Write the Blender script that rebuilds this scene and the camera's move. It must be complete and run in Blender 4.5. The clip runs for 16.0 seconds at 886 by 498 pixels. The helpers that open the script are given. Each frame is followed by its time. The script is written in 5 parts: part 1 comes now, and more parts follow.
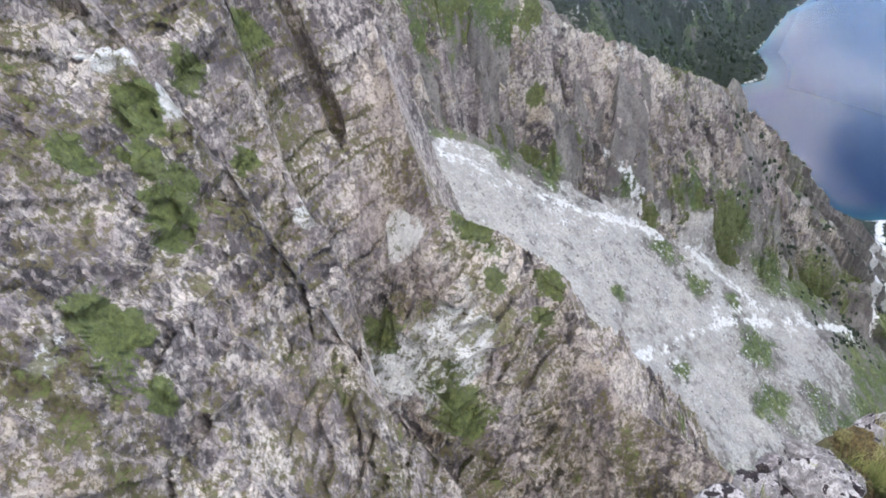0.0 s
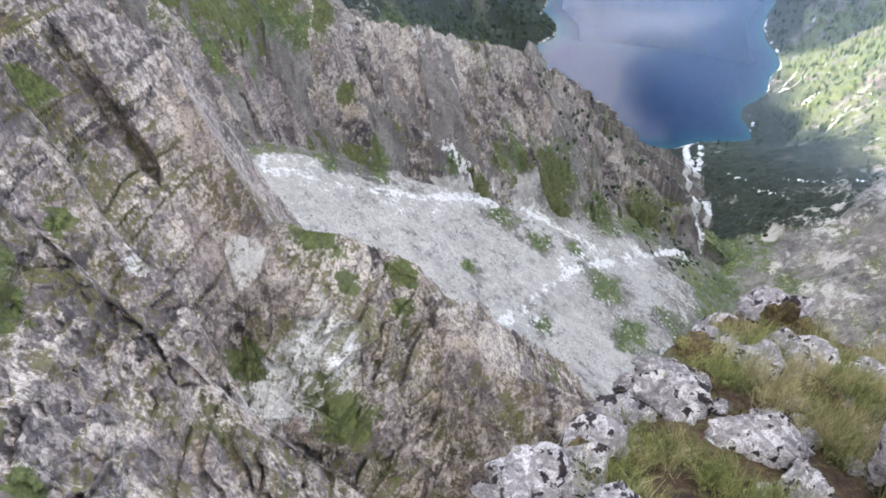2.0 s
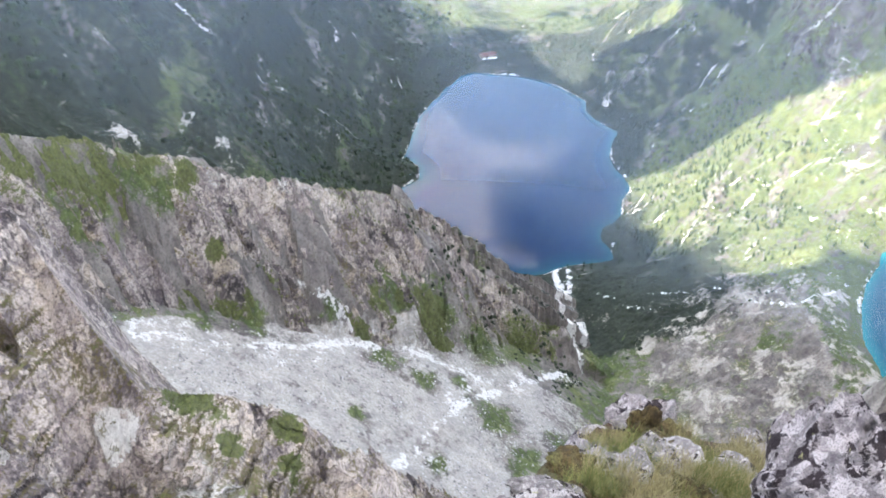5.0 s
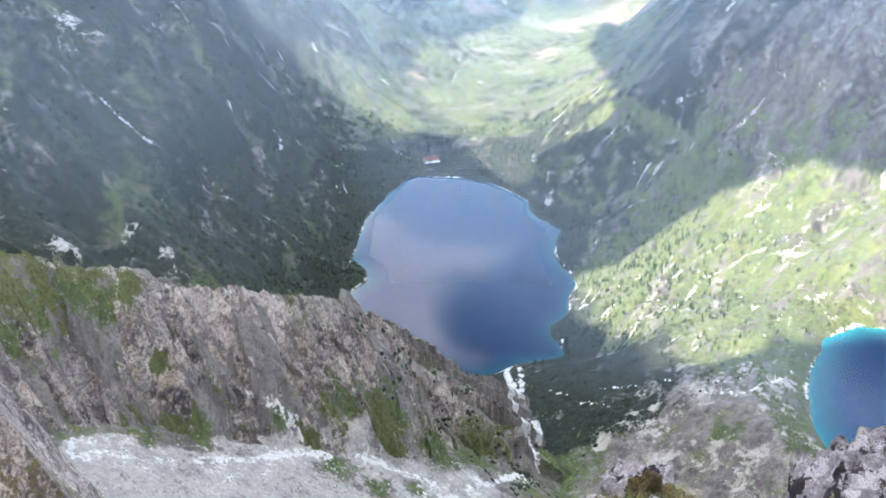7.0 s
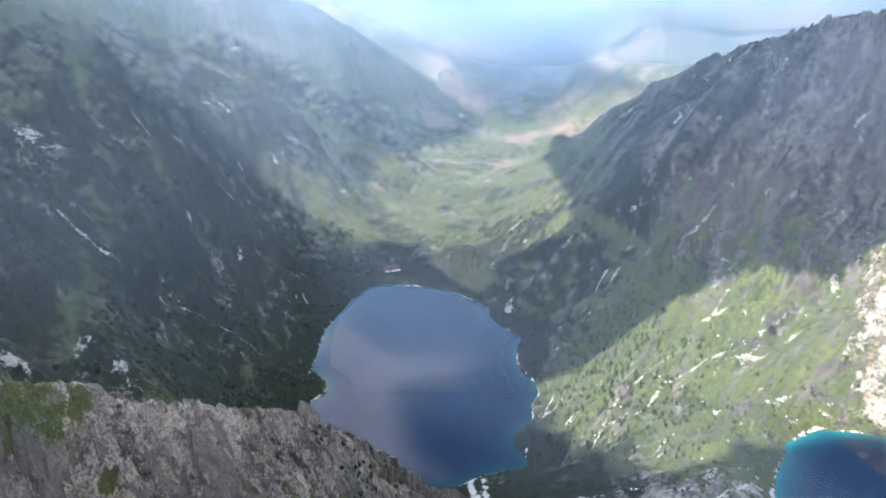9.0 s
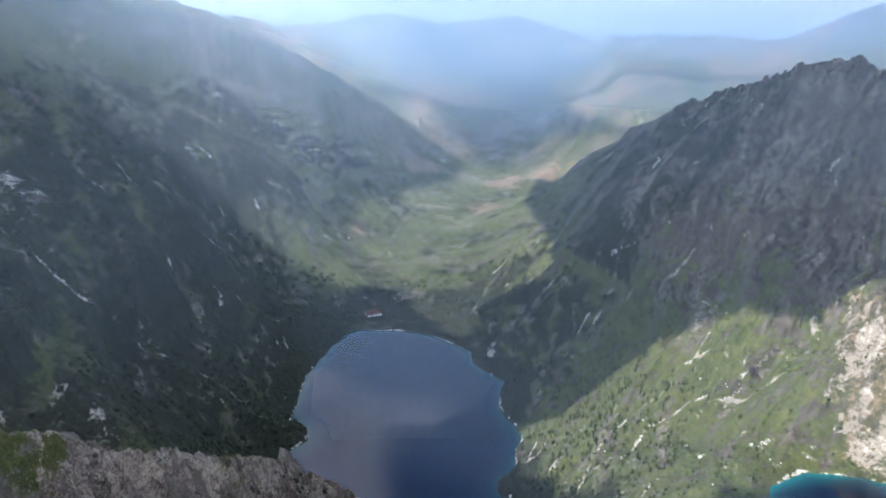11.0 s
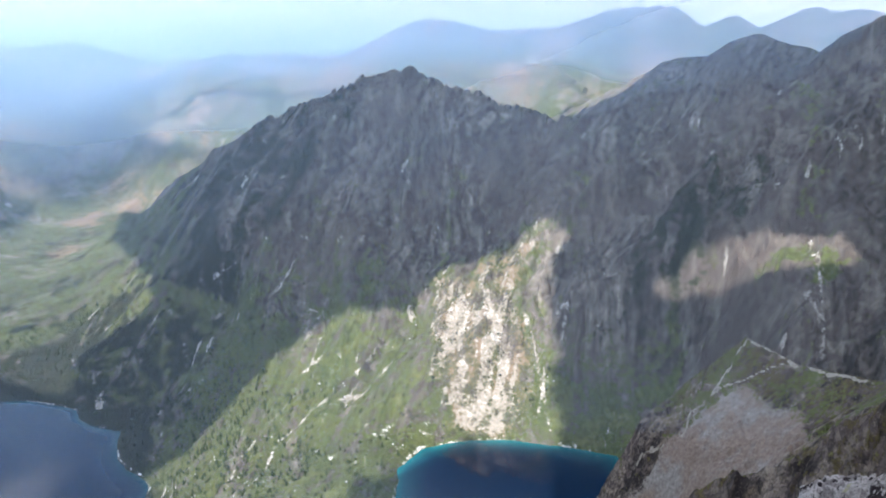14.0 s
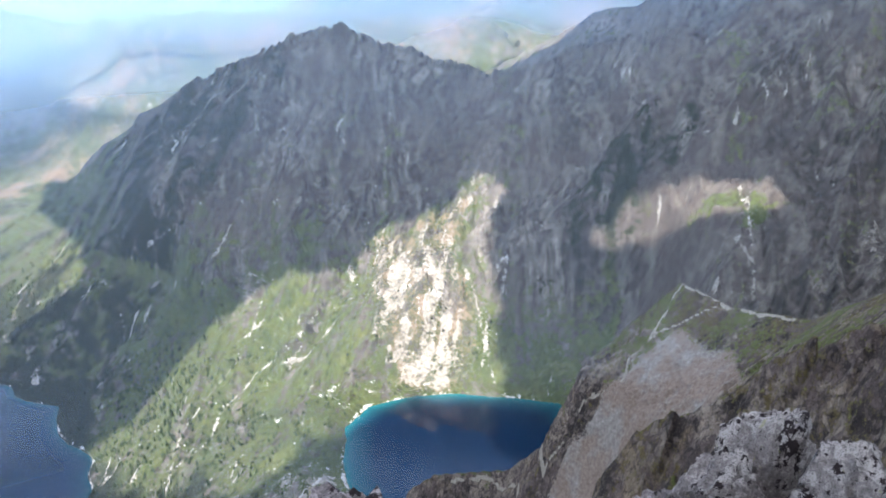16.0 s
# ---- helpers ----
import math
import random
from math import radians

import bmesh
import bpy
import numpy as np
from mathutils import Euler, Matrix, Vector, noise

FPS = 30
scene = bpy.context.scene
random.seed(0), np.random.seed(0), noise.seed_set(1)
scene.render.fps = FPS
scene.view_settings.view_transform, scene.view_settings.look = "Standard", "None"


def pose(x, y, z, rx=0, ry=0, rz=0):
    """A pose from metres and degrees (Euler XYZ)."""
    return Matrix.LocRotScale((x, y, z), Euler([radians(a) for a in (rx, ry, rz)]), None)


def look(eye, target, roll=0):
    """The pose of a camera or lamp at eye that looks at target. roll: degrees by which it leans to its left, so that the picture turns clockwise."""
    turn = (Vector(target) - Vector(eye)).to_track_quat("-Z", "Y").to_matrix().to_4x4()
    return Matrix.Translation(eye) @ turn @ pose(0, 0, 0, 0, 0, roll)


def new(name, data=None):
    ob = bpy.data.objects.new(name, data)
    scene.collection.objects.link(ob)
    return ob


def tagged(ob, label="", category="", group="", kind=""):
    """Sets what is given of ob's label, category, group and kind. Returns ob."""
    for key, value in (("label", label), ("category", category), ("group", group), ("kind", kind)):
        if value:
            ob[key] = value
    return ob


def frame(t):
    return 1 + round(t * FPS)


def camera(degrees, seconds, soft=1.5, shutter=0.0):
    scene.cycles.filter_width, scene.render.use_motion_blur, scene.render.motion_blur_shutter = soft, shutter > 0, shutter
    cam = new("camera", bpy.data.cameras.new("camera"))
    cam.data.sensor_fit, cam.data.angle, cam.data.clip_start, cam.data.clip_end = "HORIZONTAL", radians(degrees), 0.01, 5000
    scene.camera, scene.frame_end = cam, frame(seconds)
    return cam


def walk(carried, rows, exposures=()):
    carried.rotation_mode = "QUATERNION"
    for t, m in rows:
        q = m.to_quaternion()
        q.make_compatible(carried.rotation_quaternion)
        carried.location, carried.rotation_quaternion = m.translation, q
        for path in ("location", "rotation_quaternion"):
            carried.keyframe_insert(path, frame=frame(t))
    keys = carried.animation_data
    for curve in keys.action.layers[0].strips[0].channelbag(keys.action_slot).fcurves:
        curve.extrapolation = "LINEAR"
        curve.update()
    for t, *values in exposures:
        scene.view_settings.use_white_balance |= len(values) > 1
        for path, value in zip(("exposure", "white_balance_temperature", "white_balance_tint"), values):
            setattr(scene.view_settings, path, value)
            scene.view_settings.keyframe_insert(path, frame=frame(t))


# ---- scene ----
cam = camera(55.2, 16.0, soft=1.8)
EYE = (0.0, 0.0, 912.0)
# seconds, then the turn of the camera in degrees about x, y and z
TURNS = (
    (0, 44.45, -0.77, 17.08),
    (0.5, 44.00, -0.00, 11.31),
    (1, 43.71, 0.65, 6.61),
    (1.5, 43.50, 1.73, 2.93),
    (2, 44.26, 0.96, 0.48),
    (2.5, 44.61, 0.55, -1.69),
    (3, 44.97, 0.98, -2.69),
    (3.5, 45.73, 0.78, -4.28),
    (4, 48.63, 0.16, -6.40),
    (4.5, 51.44, 0.70, -7.83),
    (5, 53.71, -0.04, -9.41),
    (5.2, 54.80, -0.12, -9.89),
    (7.3, 61.52, -0.33, -14.08),
    (8, 64.30, -0.78, -15.48),
    (10.8, 71.02, -0.69, -16.85),
    (11, 70.92, -0.88, -17.40),
    (11.5, 71.05, -0.62, -22.90),
    (12, 69.73, 0.17, -28.99),
    (12.5, 69.00, -0.47, -32.80),
    (13, 68.68, -0.04, -36.85),
    (13.5, 71.25, -1.03, -41.56),
    (14, 72.63, -0.72, -45.34),
    (14.5, 70.53, -0.34, -46.47),
    (15, 67.47, -0.39, -47.77),
    (15.5, 67.73, -0.30, -48.86),
    (16, 69.78, 0.07, -49.94),
)
DRIFT = np.array(((0.0, 0, 0, 0), (5.2, 0.14, -0.08, 0), (7.3, -0.03, -0.05, -0.2), (8.0, -0.03, -0.06, -0.2), (11, 0.03, -0.17, -0.2),
                  (12.5, 0.06, -0.21, -0.2), (16, 0.14, -0.28, -0.2)))


def stand(t):
    return [EYE[k] + float(np.interp(t, DRIFT[:, 0], DRIFT[:, k + 1])) for k in range(3)]


walk(cam, [(t, pose(*stand(t), rx, ry, rz)) for t, rx, ry, rz in TURNS],
     exposures=((0.0, 2.27, 6900, 11), (4.0, 2.32, 6900, 11), (5.2, 2.40, 6900, 11), (7.3, 2.12, 6600, 10), (8.0, 1.90, 6450, 10), (11.0, 0.66, 6500, 10), (13.0, 0.98, 6500, 10), (14.5, 0.86, 6500, 10), (16.0, 1.25, 6500, 10)))

# ---- light: an afternoon sun from the west-south-west, broken cloud ----
SUN_AZ, SUN_EL = radians(250), radians(46)          # azimuth clockwise from north (y)
to_sun = Vector((math.sin(SUN_AZ) * math.cos(SUN_EL), math.cos(SUN_AZ) * math.cos(SUN_EL), math.sin(SUN_EL)))
world = bpy.data.worlds.new("sky")
scene.world = world
world.use_nodes = True
wn = world.node_tree
sky = wn.nodes.new("ShaderNodeTexSky")
sky.sky_type, sky.sun_disc = "NISHITA", False
sky.sun_elevation, sky.sun_rotation = SUN_EL, SUN_AZ
sky.altitude, sky.dust_density = 2000, 0.6
wn.links.new(sky.outputs[0], wn.nodes["Background"].inputs[0])
wn.nodes["Background"].inputs[1].default_value = 0.12
sun_data = bpy.data.lights.new("sun", "SUN")
sun_data.energy, sun_data.angle, sun_data.color = 4.0, radians(0.5), (1.0, 0.95, 0.87)
sun = new("sun", sun_data)
sun.matrix_world = look(to_sun * 3000, (0, 0, 0))

# ---- small tools ----
def hashed(ix, iy, seed):
    """A repeatable random number from 0 to 1 for each lattice cell."""
    h = (ix.astype(np.int64) * 374761393 + iy.astype(np.int64) * 668265263 + seed * 974634777) & 0x7FFFFFFF
    h = ((h ^ (h >> 13)) * 1274126177) & 0x7FFFFFFF
    h = ((h ^ (h >> 15)) * 2246822519) & 0x7FFFFFFF
    return ((h ^ (h >> 16)) & 0xFFFFF) / 1048575.0


def grain(x, y, seed=0):
    """Smooth noise from -1 to 1 over a lattice of unit cells."""
    ix, iy = np.floor(x), np.floor(y)
    fx, fy = x - ix, y - iy
    ux, uy = fx * fx * fx * (fx * (fx * 6 - 15) + 10), fy * fy * fy * (fy * (fy * 6 - 15) + 10)
    if not x.size:
        return x * 0.0
    x0, y0 = ix.min(), iy.min()
    wide, deep = int(ix.max() - x0) + 2, int(iy.max() - y0) + 2
    if wide * deep < x.size:                        # few cells, many places: the cells' slopes once, then look them up
        gx, gy = np.meshgrid(np.arange(wide) + x0, np.arange(deep) + y0)
        ang = hashed(gx, gy, seed).ravel() * 2 * np.pi
        east, north = np.cos(ang), np.sin(ang)
        at = ((iy - y0) * wide + (ix - x0)).astype(np.int64)

        def corner(a, b):
            k = at + (b * wide + a)
            return east[k] * (fx - a) + north[k] * (fy - b)
    else:
        def corner(a, b):
            ang = hashed(ix + a, iy + b, seed) * 2 * np.pi
            return np.cos(ang) * (fx - a) + np.sin(ang) * (fy - b)

    low = corner(0, 0) * (1 - ux) + corner(1, 0) * ux
    high = corner(0, 1) * (1 - ux) + corner(1, 1) * ux
    return (low * (1 - uy) + high * uy) * 1.5


def fractal(x, y, size, octaves=5, gain=0.5, seed=0, sharp=False):
    """Layered noise; sharp gives crests in place of soft swells."""
    total, amp, norm = np.zeros_like(x, dtype=float), 1.0, 0.0
    for k in range(octaves):
        n = grain(x / size * 2 ** k + 17.3 * k, y / size * 2 ** k - 9.1 * k, seed + k)
        total += amp * ((1 - 2 * np.abs(n)) if sharp else n)
        norm += amp
        amp *= gain
    return total / norm


def smooth(a, b, v):
    t = np.clip((v - a) / (b - a), 0, 1)
    return t * t * (3 - 2 * t)


def plan(az, r, z):
    """A place from its azimuth in degrees, its level distance and its height."""
    return (r * math.sin(radians(az)), r * math.cos(radians(az)), z)


def seen(az, el, r):
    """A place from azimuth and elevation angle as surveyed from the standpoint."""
    return plan(az, r, EYE[2] + r * math.tan(radians(el)))


def outline_distance(X, Y, pts):
    """Signed distance to a closed outline; negative inside."""
    best, inside = np.full(X.shape, 1e18), np.zeros(X.shape, bool)
    for (x0, y0), (x1, y1) in zip(pts, pts[1:] + pts[:1]):
        dx, dy = x1 - x0, y1 - y0
        t = np.clip(((X - x0) * dx + (Y - y0) * dy) / (dx * dx + dy * dy), 0, 1)
        best = np.minimum(best, (X - x0 - t * dx) ** 2 + (Y - y0 - t * dy) ** 2)
        if dy:
            inside ^= ((Y >= min(y0, y1)) & (Y < max(y0, y1)) & (X < x0 + (Y - y0) / dy * dx))
    return np.where(inside, -1, 1) * np.sqrt(best)


def along(X, Y, pts):
    """For each place: distance to a line, side (positive on its right), height of the line there, way along it."""
    best = np.full(X.shape, 1e18)
    zc, sc, side = np.zeros(X.shape), np.zeros(X.shape), np.ones(X.shape)
    run = 0.0
    for (x0, y0, z0), (x1, y1, z1) in zip(pts, pts[1:]):
        dx, dy = x1 - x0, y1 - y0
        length = math.hypot(dx, dy)
        t = np.clip(((X - x0) * dx + (Y - y0) * dy) / length ** 2, 0, 1)
        d = (X - x0 - t * dx) ** 2 + (Y - y0 - t * dy) ** 2
        near = d < best
        best = np.where(near, d, best)
        zc = np.where(near, z0 + t * (z1 - z0), zc)
        sc = np.where(near, run + t * length, sc)
        side = np.where(near, np.sign((X - x0) * dy - (Y - y0) * dx), side)
        run += length
    return np.sqrt(best), side, zc, sc


def ridge(X, Y, pts, right, left, ribs=0.0, rib_size=90, seed=0, lean=None):
    """Height of a ridge: right and left are (slope width, power, foot height, height at full width) of its two flanks."""
    bend = 25 * min(1, right[0] / 300)
    k = smooth(0, 60, along(X, Y, pts)[0])
    U, V = X + fractal(X, Y, 160, 4, 0.5, seed + 5) * bend * k, Y + fractal(X, Y, 160, 4, 0.5, seed + 9) * bend * k
    z, near = np.full(X.shape, -1e3), np.full(X.shape, 1e18)
    for p0, p1 in zip(pts, pts[1:]):
        d, side, zc, _ = along(U, V, [p0, p1])
        w, p, foot, full = (np.where(side > 0, a, b) for a, b in zip(right, left))
        w = w * np.clip((zc - foot) / full, 0.22, 1)
        u = np.clip(d / w, 0, 1)
        z = np.maximum(z, np.where(u < 1, foot + (zc - foot) * (1 - u) ** p, -1e3))
        near = np.minimum(near, u)
    if ribs:
        (x0, y0, _), (x1, y1, _) = pts[0], pts[-1]
        length = math.hypot(x1 - x0, y1 - y0)
        run, off = ((U - x0) * (x1 - x0) + (V - y0) * (y1 - y0)) / length, ((U - x0) * (y1 - y0) - (V - y0) * (x1 - x0)) / length
        run = run + lean(run, off) if lean else run
        z += ribs * fractal(run, off * 0.22, rib_size, 4 if rib_size < 150 else 3, 0.55, seed, sharp=True) * np.clip(near * 5, 0.12, 1) * np.clip((1 - near) * 2, 0, 1)
    return z


def facets(u, v, size, seed=0):
    """Broken blocks: each cell of a scattered pattern has a height and a tilt of its own."""
    u, v = u / size, v / size
    iu, iv = np.floor(u), np.floor(v)
    best, out = np.full(u.shape, 1e9), np.zeros(u.shape)
    for a in (-1, 0, 1):
        for b in (-1, 0, 1):
            cu, cv = iu + a, iv + b
            du, dv = u - cu - hashed(cu, cv, seed), v - cv - hashed(cu, cv, seed + 1)
            d = du * du + dv * dv
            value = hashed(cu, cv, seed + 2) - 0.5 + 1.1 * (hashed(cu, cv, seed + 3) - 0.5) * du + 1.1 * (hashed(cu, cv, seed + 4) - 0.5) * dv
            out = np.where(d < best, value, out)
            best = np.minimum(best, d)
    return out * size


def strip(X, Y, pts, width):
    """1 along a line, 0 away from it."""
    px, py = [p[0] for p in pts], [p[1] for p in pts]
    near = (X > min(px) - 4 * width) & (X < max(px) + 4 * width) & (Y > min(py) - 4 * width) & (Y < max(py) + 4 * width)
    out = np.zeros(X.shape)
    x, y = X[near], Y[near]
    d = along(x, y, [(*p[:2], 0) for p in pts])[0]
    out[near] = 1 - smooth(width * 0.6, width * 1.4, d + width * 0.5 * fractal(x, y, width * 4, 3, 0.5, 77))
    return out


def sheet(name, xs, ys, height, material, fields=None, soft=True):
    """One ground sheet over the lines xs and ys; fields are named cover values for its material."""
    X, Y = np.meshgrid(xs, ys)
    Z = height(X, Y)
    if isinstance(Z, tuple):
        X, Y, Z = Z
    ny, nx = X.shape
    co = np.stack([X, Y, Z], -1).reshape(-1, 3).astype(np.float32)
    i = (np.arange(ny - 1)[:, None] * nx + np.arange(nx - 1)[None, :]).ravel()
    quads = np.stack([i, i + 1, i + nx + 1, i + nx], 1).astype(np.int32)
    return grid_mesh(name, co, quads, material, {k: fn(X, Y, Z).ravel() for k, fn in (fields or {}).items()}, soft)


def grid_mesh(name, co, quads, material, fields=None, soft=True):
    me = bpy.data.meshes.new(name)
    me.vertices.add(len(co))
    me.vertices.foreach_set("co", co.ravel())
    n = quads.shape[1]
    me.loops.add(quads.size)
    me.loops.foreach_set("vertex_index", quads.ravel())
    me.polygons.add(len(quads))
    me.polygons.foreach_set("loop_start", np.arange(0, quads.size, n, dtype=np.int32))
    me.polygons.foreach_set("loop_total", np.full(len(quads), n, np.int32))
    me.polygons.foreach_set("use_smooth", np.full(len(quads), soft))
    for key, values in (fields or {}).items():
        me.attributes.new(key, "FLOAT", "POINT").data.foreach_set("value", values.astype(np.float32))
    me.update(calc_edges=True)
    me.materials.append(material)
    return new(name, me)


def steps(*spans):
    """Grid lines: spans of (start, end, first spacing, last spacing)."""
    out = []
    for a, b, s0, s1 in spans:
        n = max(2, round((b - a) / ((s0 + s1) / 2)))
        u = np.arange(n) / n
        out.append(a + (b - a) * (u * s0 + u * u * (s1 - s0) / 2) / ((s0 + s1) / 2))
    out.append(np.array([spans[-1][1]]))
    return np.concatenate(out)


class Shader:
    """Short notation for node materials."""

    def __init__(self, name):
        self.mat = bpy.data.materials.new(name)
        self.mat.use_nodes = True
        self.tree = self.mat.node_tree
        self.bsdf = self.tree.nodes["Principled BSDF"]
        self.out = self.tree.nodes["Material Output"]
        self.co = self.node("ShaderNodeTexCoord").outputs["Object"]

    def node(self, kind, **props):
        n = self.tree.nodes.new(kind)
        for k, v in props.items():
            setattr(n, k, v)
        return n

    def put(self, socket, value):
        if isinstance(value, bpy.types.NodeSocket):
            self.tree.links.new(value, socket)
        else:
            socket.default_value = value
        return socket

    def noise(self, size, detail=5, rough=0.55, stretch=(1, 1, 1), warp=0.0, turn=(0, 0, 0)):
        m = self.node("ShaderNodeMapping")
        self.put(m.inputs["Vector"], self.co)
        m.inputs["Scale"].default_value = [1 / (size * s) for s in stretch]
        m.inputs["Rotation"].default_value = [radians(a) for a in turn]
        n = self.node("ShaderNodeTexNoise")
        self.put(n.inputs["Vector"], m.outputs[0])
        n.inputs["Scale"].default_value, n.inputs["Detail"].default_value = 1, detail
        n.inputs["Roughness"].default_value, n.inputs["Distortion"].default_value = rough, warp
        return n.outputs["Fac"]

    def cells(self, size, stretch=(1, 1, 1), feature="F1", turn=(0, 0, 0)):
        m = self.node("ShaderNodeMapping")
        self.put(m.inputs["Vector"], self.co)
        m.inputs["Scale"].default_value = [1 / (size * s) for s in stretch]
        m.inputs["Rotation"].default_value = [radians(a) for a in turn]
        n = self.node("ShaderNodeTexVoronoi", feature=feature)
        self.put(n.inputs["Vector"], m.outputs[0])
        n.inputs["Scale"].default_value = 1
        return n.outputs

    def ramp(self, value, *stops):
        n = self.node("ShaderNodeValToRGB")
        self.put(n.inputs[0], value)
        while len(n.color_ramp.elements) < len(stops):
            n.color_ramp.elements.new(0.5)
        for e, (at, c) in zip(n.color_ramp.elements, stops):
            e.position = at
            e.color = (c, c, c, 1) if isinstance(c, (int, float)) else (*c, 1)
        return n.outputs[0]

    def mix(self, fac, a, b, blend="MIX"):
        n = self.node("ShaderNodeMix", data_type="RGBA", blend_type=blend)
        for s, v in ((n.inputs[0], fac), (n.inputs[6], a), (n.inputs[7], b)):
            self.put(s, (*v, 1) if isinstance(v, tuple) and len(v) == 3 else v)
        return n.outputs[2]

    def math(self, op, a, b=0.0, clamp=False):
        n = self.node("ShaderNodeMath", operation=op, use_clamp=clamp)
        self.put(n.inputs[0], a), self.put(n.inputs[1], b)
        return n.outputs[0]

    def mono(self, colour):
        n = self.node("ShaderNodeSeparateColor")
        self.put(n.inputs[0], colour)
        return n.outputs[0]

    def field(self, name):
        return self.node("ShaderNodeAttribute", attribute_name=name).outputs["Fac"]

    def lean(self):
        """How level the ground is: 1 for flat, 0 for a wall."""
        s = self.node("ShaderNodeSeparateXYZ")
        self.put(s.inputs[0], self.node("ShaderNodeNewGeometry").outputs["Normal"])
        return s.outputs[2]

    def bump(self, height, depth, strength=1.0, onto=None):
        n = self.node("ShaderNodeBump")
        n.inputs["Strength"].default_value, n.inputs["Distance"].default_value = strength, depth
        self.put(n.inputs["Height"], height)
        if onto is not None:
            self.put(n.inputs["Normal"], onto)
        return n.outputs[0]

    def done(self, colour, rough=0.9, normal=None, **more):
        self.put(self.bsdf.inputs["Base Color"], (*colour, 1) if isinstance(colour, tuple) else colour)
        self.put(self.bsdf.inputs["Roughness"], rough)
        self.bsdf.inputs["Specular IOR Level"].default_value = 0.25
        if normal is not None:
            self.put(self.bsdf.inputs["Normal"], normal)
        for k, v in more.items():
            self.put(self.bsdf.inputs[k], v)
        return self.mat

# ---- materials ----
def terrain_material():
    """Far slopes: rock, turf, dwarf pine and pale stones, each laid by its own cover value."""
    s = Shader("mountain ground")
    big, mid, fine = s.noise(210, 5), s.noise(34, 6, 0.6), s.noise(7, 5, 0.7)
    tiny = s.noise(2.2, 3, 0.7)
    fall = s.noise(13, 6, 0.66, (1, 1, 2.2), 0.3)
    tone = s.field("tone")
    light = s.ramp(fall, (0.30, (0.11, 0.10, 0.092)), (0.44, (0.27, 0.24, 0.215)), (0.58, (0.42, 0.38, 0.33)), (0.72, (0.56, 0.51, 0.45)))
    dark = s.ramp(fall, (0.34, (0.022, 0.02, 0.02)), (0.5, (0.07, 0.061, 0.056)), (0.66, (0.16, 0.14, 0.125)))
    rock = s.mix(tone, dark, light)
    rock = s.mix(s.ramp(big, (0.40, 0.0), (0.60, 0.5)), rock, (0.155, 0.128, 0.118))
    rock = s.mix(s.ramp(tiny, (0.35, 0.55), (0.52, 0.0)), rock, (0.06, 0.055, 0.052))
    turf = s.ramp(mid, (0.3, (0.058, 0.082, 0.03)), (0.5, (0.105, 0.135, 0.048)), (0.7, (0.18, 0.185, 0.075)))
    turf = s.mix(s.ramp(fine, (0.4, 0.7), (0.58, 0.0)), turf, (0.035, 0.052, 0.02))
    turf = s.mix(s.ramp(s.noise(3.5, 3, 0.6), (0.60, 0.0), (0.68, 0.6)), turf, (0.33, 0.30, 0.26))
    wood = s.ramp(fine, (0.3, (0.013, 0.019, 0.013)), (0.55, (0.028, 0.035, 0.024)), (0.75, (0.058, 0.068, 0.042)))
    rubble = s.ramp(tiny, (0.3, (0.29, 0.262, 0.232)), (0.5, (0.445, 0.405, 0.362)), (0.7, (0.56, 0.52, 0.47)))
    rubble = s.mix(s.ramp(mid, (0.4, 0.4), (0.6, 0.0)), rubble, (0.30, 0.275, 0.25))
    rubble = s.mix(s.ramp(s.noise(9, 6, 0.66, (3.0, 1.2, 0.8), 0.6), (0.40, 0.6), (0.52, 0.0)), rubble, (0.27, 0.25, 0.225))
    pale = s.ramp(tiny, (0.3, (0.48, 0.455, 0.42)), (0.6, (0.74, 0.72, 0.68)))
    dry = s.ramp(mid, (0.3, (0.20, 0.15, 0.10)), (0.7, (0.30, 0.23, 0.17)))
    edge = s.math("MULTIPLY", s.math("SUBTRACT", s.math("ADD", s.math("MULTIPLY", mid, 0.5), s.math("MULTIPLY", fine, 0.5)), 0.5), 2.6)

    def cover(name, a=0.40, b=0.60):
        return s.math("MULTIPLY", s.ramp(s.math("ADD", s.field(name), edge), (a, 0.0), (b, 1.0)), s.ramp(s.field(name), (0.03, 0.0), (0.2, 1.0)))

    colour = s.mix(cover("turf"), rock, turf)
    colour = s.mix(cover("dry"), colour, dry)
    colour = s.mix(cover("wood"), colour, wood)
    colour = s.mix(cover("rubble"), colour, s.mix(s.field("dry"), rubble, s.mix(0.5, rubble, (0.40, 0.33, 0.24))))
    colour = s.mix(cover("pale", 0.45, 0.55), colour, pale)
    n = s.bump(fall, 7.0, 1.0)
    n = s.bump(fine, 2.0, 0.8, n)
    n = s.bump(tiny, 0.7, 0.8, n)
    return s.done(colour, 0.92, n)


